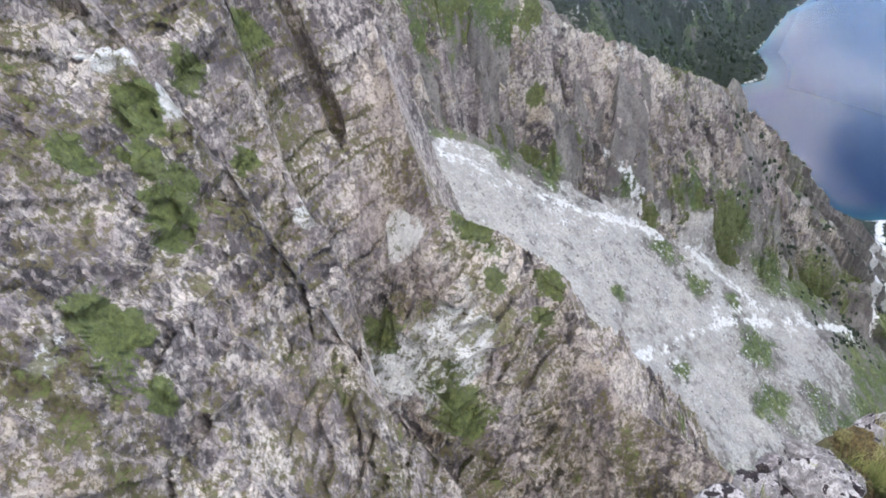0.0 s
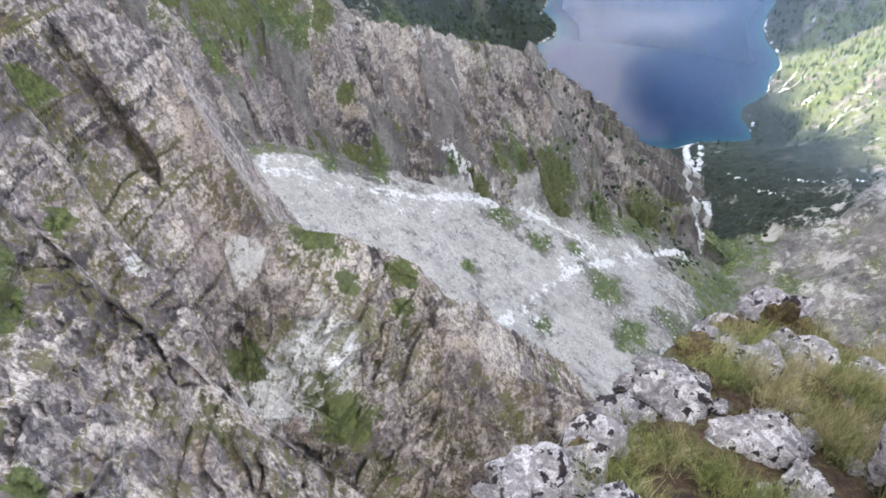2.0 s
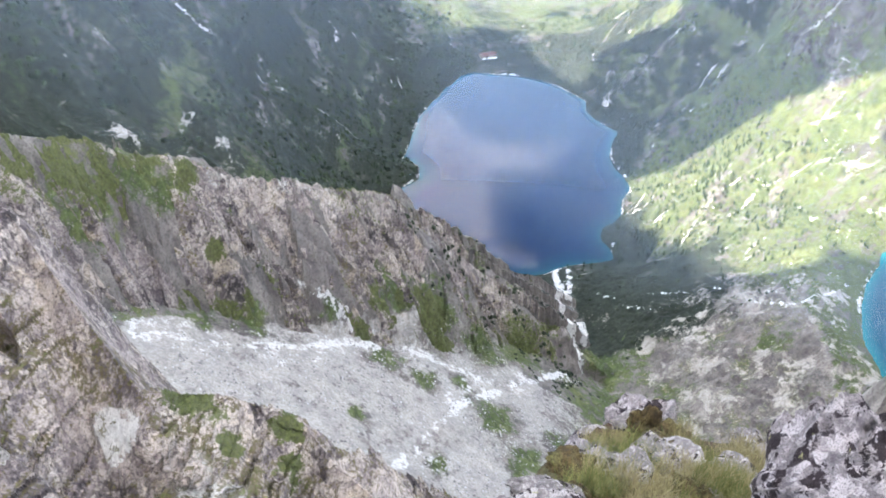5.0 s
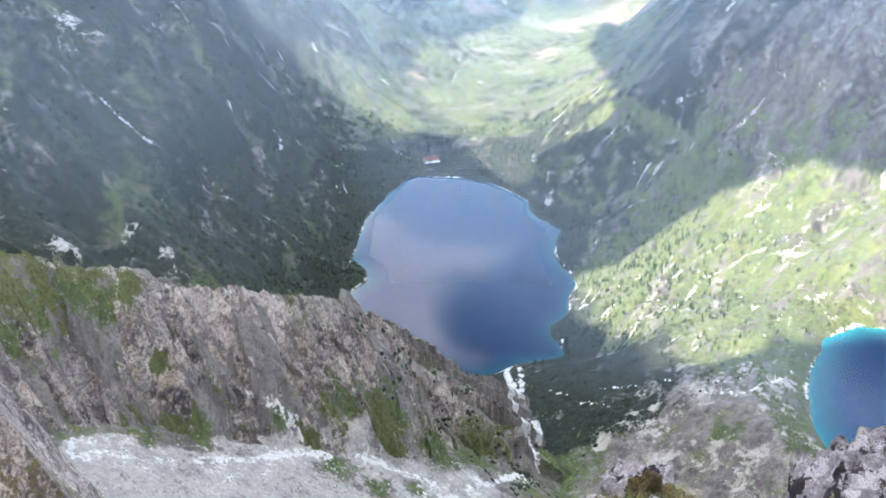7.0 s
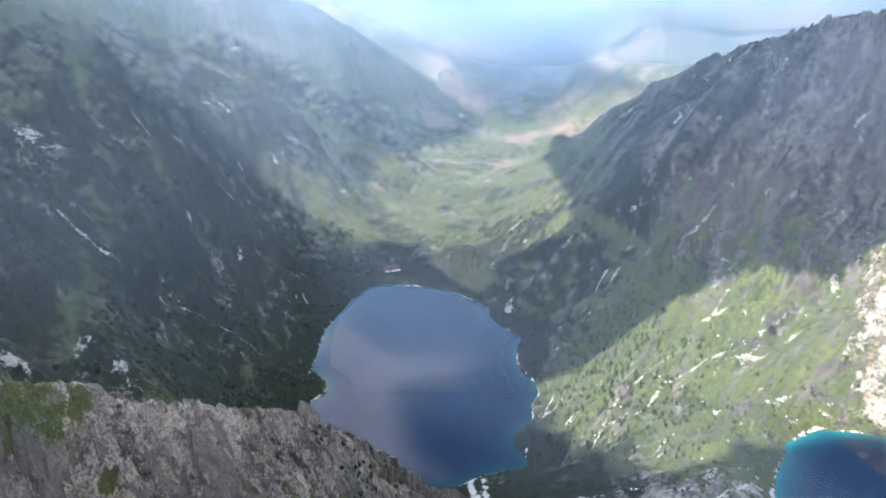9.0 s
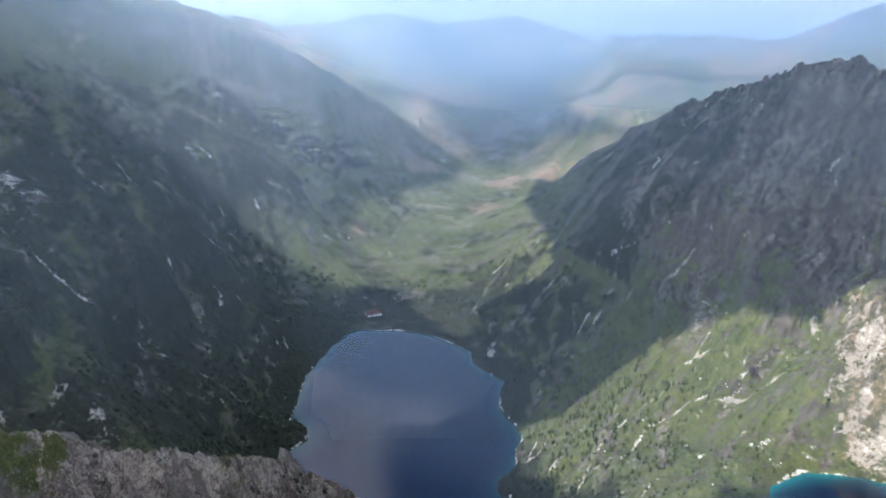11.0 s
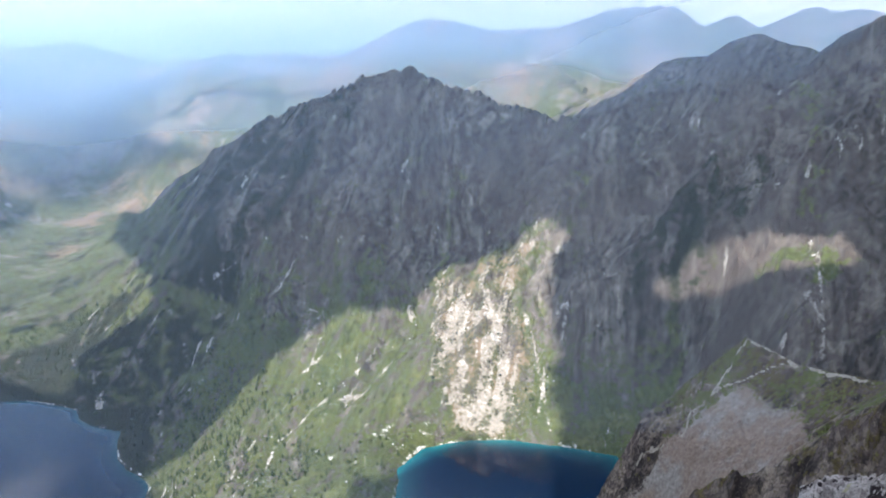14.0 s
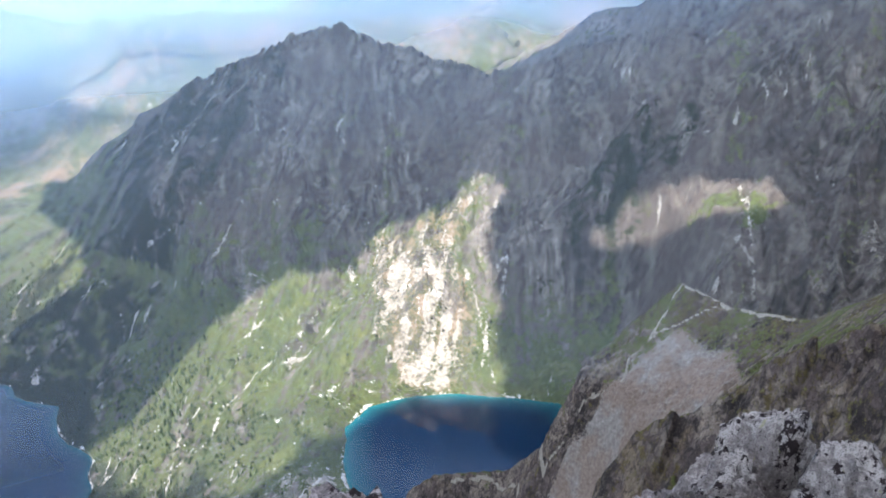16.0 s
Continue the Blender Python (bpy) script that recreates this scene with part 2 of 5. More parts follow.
def crag_material(name, scale, tint=(1, 1, 1)):
    """Bare weathered granite broken into slabs, with grassy ledges."""
    s = Shader(name)
    k = scale
    big = s.noise(9 * k, 5, 0.6)
    slab = s.noise(2.2 * k, 6, 0.7, (1, 1, 1.5), 0.5, (0, 24, 0))
    fine, tiny = s.noise(0.7 * k, 5, 0.7), s.noise(0.22 * k, 4, 0.7)
    # joint blocks at three sizes, each with a face tone of its own
    warp = s.node("ShaderNodeTexNoise")
    warp.inputs["Scale"].default_value, warp.inputs["Detail"].default_value = 0.6 / k, 4
    shift = s.node("ShaderNodeVectorMath", operation="MULTIPLY_ADD")
    s.put(warp.inputs["Vector"], s.co), s.put(shift.inputs[0], warp.outputs["Color"])
    shift.inputs[1].default_value = (1.3 * k,) * 3
    s.put(shift.inputs[2], s.co)
    plain, s.co = s.co, shift.outputs[0]
    tones, joints = [], []
    for size in (2.3, 0.95, 0.45):
        tones.append(s.cells(size * k, (1, 1, 1.6), turn=(0, 28, 0))["Color"])
        joints.append(s.cells(size * k, (1, 1, 1.6), "DISTANCE_TO_EDGE", (0, 28, 0))["Distance"])
    s.co = plain
    block = s.math("ADD", s.math("MULTIPLY", s.mono(tones[0]), 0.34), s.math("ADD", s.math("MULTIPLY", s.mono(tones[1]), 0.36), s.math("MULTIPLY", s.mono(tones[2]), 0.30)))
    c = lambda r, g, b: (r * tint[0], g * tint[1], b * tint[2])
    level = s.math("ADD", s.math("MULTIPLY", s.math("SUBTRACT", block, 0.5), 1.45), s.math("ADD", s.math("MULTIPLY", s.math("SUBTRACT", slab, 0.5), 0.6), s.field("tone")))
    rock = s.ramp(level, (0.06, c(0.045, 0.041, 0.046)), (0.30, c(0.145, 0.133, 0.139)), (0.50, c(0.26, 0.242, 0.243)), (0.70, c(0.385, 0.363, 0.345)), (0.95, c(0.54, 0.51, 0.475)))
    # violet-grey and cream stretches, dark crusts and pale flecks
    rock = s.mix(s.ramp(big, (0.44, 0.0), (0.60, 0.55)), rock, c(0.215, 0.188, 0.20))
    rock = s.mix(s.ramp(s.noise(6.5 * k, 6, 0.66, warp=0.8), (0.56, 0.0), (0.66, 0.6)), rock, c(0.46, 0.405, 0.315))
    rock = s.mix(s.ramp(s.noise(3.4 * k, 6, 0.7, warp=0.5), (0.34, 0.75), (0.43, 0.0)), rock, c(0.085, 0.074, 0.086))
    rock = s.mix(s.ramp(fine, (0.31, 0.6), (0.40, 0.0)), rock, c(0.075, 0.066, 0.068))
    rock = s.mix(s.ramp(tiny, (0.58, 0.0), (0.68, 0.35)), rock, c(0.56, 0.53, 0.49))
    rock = s.mix(s.ramp(tiny, (0.32, 0.45), (0.42, 0.0)), rock, c(0.06, 0.052, 0.055))
    for joint, wide in zip(joints, (0.06, 0.08, 0.10)):
        rock = s.mix(s.math("MULTIPLY", s.ramp(joint, (0.0, 0.8), (wide, 0.0)), s.ramp(fine, (0.40, 0.0), (0.62, 1.0))), rock, c(0.05, 0.045, 0.042))
    green = s.ramp(fine, (0.3, (0.035, 0.045, 0.012)), (0.52, (0.098, 0.118, 0.034)), (0.75, (0.185, 0.188, 0.07)))
    brown = s.ramp(fine, (0.3, (0.045, 0.034, 0.015)), (0.55, (0.125, 0.10, 0.04)), (0.8, (0.22, 0.18, 0.085)))
    white = s.ramp(fine, (0.35, (0.52, 0.49, 0.45)), (0.55, (0.84, 0.81, 0.76)))
    edge = s.math("MULTIPLY", s.math("SUBTRACT", s.math("ADD", s.math("MULTIPLY", slab, 0.35), s.math("ADD", s.math("MULTIPLY", fine, 0.45), s.math("MULTIPLY", tiny, 0.2))), 0.5), 2.8)

    def cover(name):
        return s.math("MULTIPLY", s.ramp(s.math("ADD", s.field(name), edge), (0.42, 0.0), (0.58, 1.0)), s.ramp(s.field(name), (0.03, 0.0), (0.2, 1.0)))

    loose = s.ramp(fine, (0.3, (0.20, 0.175, 0.16)), (0.55, (0.33, 0.295, 0.27)), (0.75, (0.48, 0.45, 0.42)))
    loose = s.mix(s.ramp(big, (0.44, 0.0), (0.54, 0.8)), loose, s.ramp(fine, (0.3, (0.19, 0.135, 0.105)), (0.7, (0.35, 0.265, 0.215))))
    colour = s.mix(cover("loose"), rock, loose)
    colour = s.mix(s.math("MULTIPLY", cover("white"), 0.85), colour, white)
    colour = s.mix(s.math("MULTIPLY", cover("brown"), 0.85), colour, brown)
    colour = s.mix(s.math("MULTIPLY", cover("green"), 0.92), colour, green)
    colour = s.mix(s.ramp(s.field("path"), (0.4, 0.0), (0.6, 1.0)), colour, s.ramp(fine, (0.3, (0.25, 0.22, 0.18)), (0.6, (0.43, 0.385, 0.325))))
    n = s.bump(slab, 0.9 * k, 0.9)
    n = s.bump(block, 0.8 * k, 0.9, n)
    n = s.bump(fine, 0.3 * k, 0.9, n)
    n = s.bump(tiny, 0.1 * k, 0.9, n)
    return s.done(colour, 0.93, n)


def water_material(name, deep, shallow):
    s = Shader(name)
    shore = s.field("shore")
    colour = s.mix(s.ramp(shore, (0.0, 1.0), (0.25, 0.35), (0.8, 0.0)), deep, shallow)
    return s.done(colour, 0.03, **{"Specular IOR Level": 0.34})


GROUND = terrain_material()
CRAG = crag_material("granite crag", 1.0, (1.27, 1.14, 1.04))
RIDGE_CRAG = crag_material("brown ridge crag", 2.4, (0.66, 0.57, 0.50))
FACE_CRAG = crag_material("pale ridge granite", 4.0, (1.18, 1.07, 0.98))
WATER_BIG = water_material("lake water blue", (0.003, 0.016, 0.050), (0.01, 0.06, 0.075))
WATER_SMALL = water_material("lake water teal", (0.004, 0.022, 0.06), (0.012, 0.15, 0.165))

# ---- the plan of the land: lakes, crests and floors ----
BIG_LAKE = [(407, 1963), (368, 1944), (322, 1885), (276, 1815), (235, 1748), (218, 1695), (191, 1613), (172, 1557), (192, 1549), (202, 1515), (194, 1477), (161, 1449), (127, 1417), (140, 1330),
            (213, 1240), (255, 1180), (298, 1124), (322, 1120), (362, 1120), (391, 1131), (419, 1140), (461, 1140), (497, 1140), (504, 1169), (499, 1205), (509, 1237), (536, 1255), (561, 1280),
            (581, 1327), (605, 1355), (612, 1386), (606, 1443), (613, 1502), (632, 1548), (664, 1600), (647, 1625), (628, 1670), (623, 1714), (635, 1756), (618, 1796), (596, 1840), (570, 1877),
            (534, 1906), (496, 1929), (447, 1941)]
SMALL_LAKE = [(690, 765), (721, 800), (785, 861), (851, 878), (930, 840), (980, 788), (1022, 722), (1065, 639), (1010, 560),
              (860, 520), (720, 560), (637, 630), (655, 702)]
EAST_CREST = [seen(23.4, -16.0, 3160), seen(26.0, -13.5, 3020), seen(28.0, -11.4, 2900), seen(29.8, -10.1, 2780), seen(32.0, -9.3, 2650), seen(35.7, -8.1, 2480),
              seen(41.0, -6.0, 2300), seen(42.2, -5.5, 2250), seen(44.0, -5.9, 2200), seen(46.6, -6.8, 2150), seen(49, -7.6, 2100),
              seen(52.7, -8.6, 2020), seen(55.1, -8.7, 1980), seen(58.7, -7.0, 1930), seen(62.3, -6.2, 1880), seen(66.1, -5.5, 1840), seen(66.8, -7.1, 1830),
              seen(67.7, -7.0, 1810), seen(70.4, -3.5, 1770), seen(72, -2.0, 1750), seen(78, 1.5, 1700), seen(95, 5.0, 1500), seen(120, 6.0, 1300)]
WEST_CREST = [seen(10.3, -20.1, 2490), seen(5.8, -14.7, 2800), seen(2.4, -10.3, 2950), seen(-1.5, -8.1, 3000), seen(-3.6, -7.5, 2950),
              seen(-6.6, -5.8, 2850), seen(-9.5, -4.7, 2700), seen(-16, -2.0, 2400), seen(-27, 1.5, 2000), seen(-50, 3.0, 1500)]
FAR_WEST_CREST = [seen(17.9, -14.6, 3400), seen(19.4, -12.5, 3550), seen(16.6, -11.1, 3700), seen(12.8, -9.4, 3850), seen(10.2, -7.4, 3950),
                  seen(4.6, -4.2, 3950), seen(0.2, -2.8, 3900), seen(-4, -2.4, 3850), seen(-8.5, -1.5, 3800), seen(-20, 1.0, 3500)]
BACK_CREST = [seen(50, -9.6, 3300), seen(53.6, -8.0, 3250), seen(57.2, -6.1, 3200), seen(60.6, -4.2, 3150), seen(62.3, -4.0, 3100), seen(65.2, -2.5, 3050),
              seen(67.2, -3.1, 3000), seen(68.8, -3.6, 2950), seen(70.2, -2.5, 2900), seen(76, 0.5, 2800)]
FAR_CREST = [seen(17, -9.6, 4000), seen(19.6, -8.6, 4050), seen(23.6, -7.1, 4100), seen(27.5, -5.2, 4150), seen(32.0, -4.8, 4150), seen(34.9, -5.3, 4150),
             seen(38.6, -4.8, 4100), seen(42, -4.6, 4000), seen(48, -4.7, 3950), seen(53, -5.0, 3900)]
LAST_CREST = [seen(35, -6.0, 4500), seen(38.6, -4.6, 4550), seen(42.3, -2.8, 4550), seen(44.5, -1.9, 4550), seen(48.2, -2.7, 4500), seen(52.6, -2.6, 4450), seen(56.5, -1.2, 4400),
              seen(59.9, -1.0, 4350), seen(61.8, -2.1, 4300), seen(64.1, -1.5, 4250), seen(65.3, -2.3, 4200), seen(67.5, -1.0, 4150), seen(72, -1.0, 4100)]
NEAR_CREST = [seen(-34, -20.5, 560), seen(-21, -24.9, 610), seen(-16.1, -26.3, 640), seen(-14.7, -27.6, 645), seen(-10.1, -28.4, 660), seen(-8.4, -29.8, 670),
              seen(-2.2, -31.1, 700), seen(4.7, -32.3, 760), seen(7.9, -34.7, 790), seen(12.6, -37.7, 820), seen(18.9, -41.6, 825), seen(20.0, -44.5, 790)]
PULPIT_CREST = [seen(46.1, -36.5, 500), seen(49.3, -35.1, 480), seen(55.1, -34.7, 450), seen(59.4, -31.9, 425), seen(61.7, -29.1, 405),
                seen(63.6, -27.1, 392), seen(66.1, -24.3, 378), seen(66.8, -21.6, 370), seen(70.5, -22.8, 345), seen(75.6, -22.8, 315),
                seen(76.9, -22.0, 305), seen(79.5, -20.5, 280), seen(92, -14, 220), seen(120, -5, 150)]


VALLEY_LINE = [(450, 1900, 2), (560, 2150, 0), (760, 2500, -8), (980, 2850, -15), (1250, 3300, -25), (1500, 4200, -30)]


def side_run(X, Y, crest):
    """Way along a valley side and way down it."""
    (x0, y0, _), (x1, y1, _) = crest[0], crest[-3]
    n = math.hypot(x1 - x0, y1 - y0)
    return ((X - x0) * (x1 - x0) + (Y - y0) * (y1 - y0)) / n, ((X - x0) * (y1 - y0) - (Y - y0) * (x1 - x0)) / n


def east_lean(run, off):
    """The gullies of the east side slant less towards its northern end."""
    return -(0.10 + 0.42 * smooth(500, 1500, run)) * np.clip(off, 0, 1200)


def east_fall(X, Y):
    """Way along the east side between gullies, and way down it."""
    run, off = side_run(X, Y, EAST_CREST)
    return run + east_lean(run, off) + 60 * fractal(X, Y, 230, 5, 0.55, 139), off


def land_height(X, Y):
    """The valley, its crests and lake basins."""
    dist = np.hypot(X, Y)
    sd_big = outline_distance(X + fractal(X, Y, 60, 3, 0.5, 3) * 7, Y + fractal(X, Y, 60, 3, 0.5, 4) * 7, BIG_LAKE)
    sd_small = outline_distance(X + fractal(X, Y, 60, 3, 0.5, 3) * 6, Y + fractal(X, Y, 60, 3, 0.5, 4) * 6, SMALL_LAKE)
    rough = fractal(X, Y, 220, 6, 0.5, 11)
    # the valley floor falls gently away to the north
    z = 6 + 10 * fractal(X, Y, 300, 5, 0.5, 21) + np.clip(sd_big * 0.03, 0, 25) - np.clip(Y - 2100, 0, 2600) * 0.02
    # the scree bowl under the near crest, and the bench that holds the upper lake
    bowl = 442 - 0.677 * X - 0.151 * Y + 7 * fractal(X, Y, 120, 5, 0.5, 31, True)
    d_near = along(X, Y, NEAR_CREST)[0]
    d_back, side_near, _, _ = along(X, Y, NEAR_CREST[:-1] + [(285, 1300, 0)])
    bowl = np.minimum(bowl, 530) - np.where(side_near < 0, d_back * 2.0, 0)
    z = np.maximum(z, bowl)
    knoll = smooth(360, 430, X) * smooth(680, 620, X) * smooth(900, 820, Y)
    z = np.maximum(z, 196 + 9 * fractal(X, Y, 90, 5, 0.5, 41, True) + 17 * knoll * fractal(X, Y, 75, 6, 0.58, 43, True) - np.clip(sd_small - 70, 0, 900) * 0.42)
    near_blocks = (7 * fractal(X * 0.95 - Y * 0.3, (Y * 0.95 + X * 0.3) * 0.3, 26, 4, 0.6, 431, True) + 0.6 * facets(X + 0.4 * Y, Y * 0.6, 40, 401) + 0.65 * facets(X, Y * 0.8, 15, 411) + 0.5 * facets(X, Y, 7, 421)) * smooth(0, 25, d_near) * smooth(1000, 800, dist)
    z = np.maximum(z, ridge(X, Y, EAST_CREST, (1400, 1.6, 10, 560), (900, 1.2, 0, 560), 45, 150, 51, east_lean))
    spike = along(X, Y, EAST_CREST)[0]
    z += (17 * fractal(X, Y, 40, 4, 0.6, 131, True) + 0.9 * facets(X, Y, 20, 133)) * smooth(130, 10, spike) * (dist < 2700)
    z = np.maximum(z, ridge(X, Y, WEST_CREST, (900, 1.2, 0, 600), (1500, 1.5, 5, 640), 45, 170, 61))
    z = np.maximum(z, ridge(X, Y, FAR_WEST_CREST, (760, 1.2, -70, 560), (1150, 1.25, -70, 640), 22, 170, 71))
    z = np.maximum(z, ridge(X, Y, BACK_CREST, (1000, 1.1, -60, 600), (1000, 1.1, -60, 600), 55, 110, 81))
    z = np.maximum(z, ridge(X, Y, FAR_CREST, (800, 1.3, -70, 560), (700, 1.1, 100, 500), 14, 260, 83))
    z = np.maximum(z, ridge(X, Y, LAST_CREST, (900, 1.1, -60, 600), (700, 1.1, 100, 500), 24, 220, 85))
    run, off = east_fall(X, Y)
    z += (22 * fractal(run, off * 0.26, 60, 5, 0.6, 135, True) + 0.35 * facets(run, off * 0.3, 26, 137)) * smooth(20, 160, spike) * smooth(1150, 800, spike) * (dist > 1000) * (off > 0) * smooth(180, 330, z)
    z = np.maximum(z, ridge(X, Y, NEAR_CREST, (238, 1.05, 60, 450), (620, 1.15, 0, 560), 12, 45, 91) + near_blocks - 4)
    z = np.maximum(z, ridge(X, Y, PULPIT_CREST, (120, 0.9, 150, 400), (110, 0.9, 170, 400), 6, 40, 101) - 14)
    # the far country beyond the valley mouth
    az = np.degrees(np.arctan2(X, Y))
    hills = 300 + 120 * fractal(X, Y, 900, 6, 0.5, 111, True) + (dist - 4000) * 0.28
    z = np.where(dist > 3500, np.maximum(z, hills * smooth(3500, 4500, dist) - 60), z)
    z += rough * np.clip((z - 30) / 150, 0.1, 1) * 9 * smooth(100, 500, dist)
    # the valley trough, then the shores
    trough = along(X, Y, VALLEY_LINE)
    wide = np.clip(trough[0] + 110 * fractal(X, Y, 420, 5, 0.5, 123), 0, 3000)
    beyond = np.clip(Y - 3350 + 260 * fractal(X, Y, 520, 4, 0.5, 125), 0, 3000)
    valley_end = np.minimum(beyond, 700) ** 2 / 1400 + np.clip(beyond - 700, 0, 3000)
    side_slope = 0.08 * wide + np.clip(wide - 120, 0, 260) ** 2 / 520 + np.clip(wide - 380, 0, 3000)
    z = np.where(Y > 1700, np.minimum(z, trough[2] + 8 * fractal(X, Y, 90, 4, 0.5, 121) + 10 + side_slope + 0.5 * valley_end), z)
    z = np.where(sd_big > 0, np.minimum(z, 0.6 + sd_big * 0.45 + np.clip(sd_big - 60, 0, 900) * 0.5 + np.clip(sd_big - 250, 0, 900) * 1.5), np.maximum(-25, sd_big * 0.4))
    z = np.where(sd_small > 0, np.where(sd_small < 30, np.maximum(z, 188.7), z), 188 + np.maximum(-25, sd_small * 0.4))
    z = np.where(sd_small > 0, np.minimum(z, 188.8 + sd_small * 0.5 + np.clip(sd_small - 15, 0, 900) ** 2 / 110), z)
    # the mountain that the standpoint is on
    z = np.maximum(z, 880 - dist * 1.9)
    z = np.maximum(z, 890 + 0.1 * dist - np.clip(Y + 40, 0, 4000) * 2.2)
    return z


def steepness(X, Y, Z):
    gy, gx = np.gradient(Z)
    dy, dx = np.gradient(Y)[0], np.gradient(X)[1]
    return np.hypot(gx / dx, gy / dy)


# stretches of ground with a look of their own (x, y, z, radius), and lines of loose stone
TURF_BLOBS = [(-78, 594, 411, 18), (-110, 583, 429, 15), (48, 623, 320, 23), (81, 607, 301, 17), (151, 586, 257, 30), (170, 529, 250, 23), (364, 781, 103, 47), (9, 515, 363, 10), (77, 481, 319, 15), (61, 688, 353, 27), (113, 706, 298, 38), (168, 718, 243, 37), (222, 737, 184, 32), (-82, 598, 417, 21), (-4, 636, 379, 14), (-184, 579, 558, 28), (-153, 620, 552, 29), (-128, 625, 527, 20), (37, 700, 382, 15), (1193, 458, 524, 36), (1158, 402, 541, 30), (1194, 489, 493, 23), (1104, 709, 236, 39)]
TURF_PATCHES = [(355, 780, 110, 35), (397, 799, 113, 28), (316, 721, 91, 27), (225, 568, 207, 22), (159, 511, 260, 17), (145, 579, 262, 21), (124, 624, 268, 15), (539, 706, 184, 31)]
STONE_TRAINS = [[(-175, 509), (-135, 534), (-77, 560), (-34, 586), (3, 620), (49, 644), (99, 652), (150, 653), (186, 660), (283, 744)], [(23, 437), (64, 503), (113, 581), (169, 643)], [(-31, 639), (5, 642), (38, 651)], [(389, 1125), (333, 938), (321, 842), (309, 768)], [(412, 1123), (349, 954), (358, 895), (340, 844)]]
PATHS = [[(401, 955), (419, 906), (450, 857), (464, 863)], [(542, 802), (567, 778), (584, 754), (615, 758), (648, 765)], [(456, 917), (506, 875), (546, 841)], [(488, 1146), (514, 1187), (509, 1203)], [(614, 1359), (615, 1450)]]
GULLIES = [[(-367, 1673), (-300, 1547), (-261, 1543), (-183, 1489), (-155, 1487)], [(-176, 2146), (-130, 2088), (-95, 2067)], [(171, 1954), (246, 1965)], [(-102, 1528), (-26, 1557), (46, 1567), (120, 1543), (154, 1497)], [(-11, 2303), (43, 2295)], [(1227, 449), (1145, 399), (1042, 344)], [(849, 1086), (918, 1070), (978, 1075)], [(655, 1072), (741, 1128), (797, 1120), (845, 1113)], [(859, 1198), (923, 1236)], [(1144, 1894), (1185, 1794)], [(1075, 805), (1035, 783)], [(838, 1091), (909, 1068)]]
STREAKS = [[(1117, 892), (1075, 827), (1054, 784), (1023, 745)], [(1119, 1110), (1025, 1013), (943, 950)], [(856, 1205), (907, 1202)], [(852, 1099), (918, 1110), (1001, 1139)],
           [(789, 1124), (851, 1107)], [(633, 1124), (728, 1163), (825, 1179)], [(939, 1210), (914, 1166)], [(1125, 843), (1128, 804), (1102, 795)], [(1126, 953), (1200, 992), (1282, 993)],
           [(822, 987), (820, 917)], [(867, 902), (891, 879)], [(744, 1059), (775, 1035)], [(957, 1581), (934, 1646)], [(1004, 1423), (918, 1380)]]
STONE_PATCHES = [(884, 907, 208, 17), (859, 929, 215, 13), (832, 953, 198, 19), (763, 1035, 159, 14), (653, 1025, 139, 12), (879, 1046, 234, 12), (741, 973, 176, 11), (-200, 1223, 294, 15), (-149, 1196, 272, 20), (-322, 1756, 491, 31), (-274, 1747, 468, 30), (-272, 1109, 347, 17), (650, 767, 203, 21)]
KNOLL_STONES = [(420, 795, 118, 20), (455, 755, 140, 24), (490, 725, 160, 18), (530, 690, 175, 26), (565, 660, 190, 22)]
DRY_PATCHES = [(1103, 2921, 0, 76), (1317, 3296, 29, 98), (560, 2652, 57, 38), (958, 3366, 82, 72), (1491, 3276, 48, 62)]
ROAD = [(362, 2095), (405, 2042), (429, 1982), (498, 1953)]
BROOK = [(1030, 3121), (939, 3053), (816, 2941), (643, 2595), (606, 2434)]
SCREE_FAN = [(1124, 1115), (1033, 1033), (952, 945), (947, 912), (927, 866), (959, 818), (1009, 798), (1057, 828), (1106, 896), (1136, 949), (1280, 974), (1210, 1001), (1139, 1038)]


def blobs(X, Y, Z, spots, soft=0.5):
    """Patches with ragged edges that hang down the slope."""
    out = np.zeros(X.shape)
    for k, (x, y, z, r) in enumerate(spots):
        near = np.hypot(X - x, Y - y) < 3 * r
        u, v, w = X[near] - x, Y[near] - y, Z[near] - z
        d = np.sqrt(u * u + v * v + w * w * 0.6)
        d = d + 1.15 * r * fractal(X[near] * 1.2 + 0.5 * Z[near], Y[near] + Z[near] * 0.7, r * 1.3, 4, 0.6, 701 + k)
        out[near] = np.maximum(out[near], smooth(r * (1 + soft), r * (1 - soft), d))
    return out


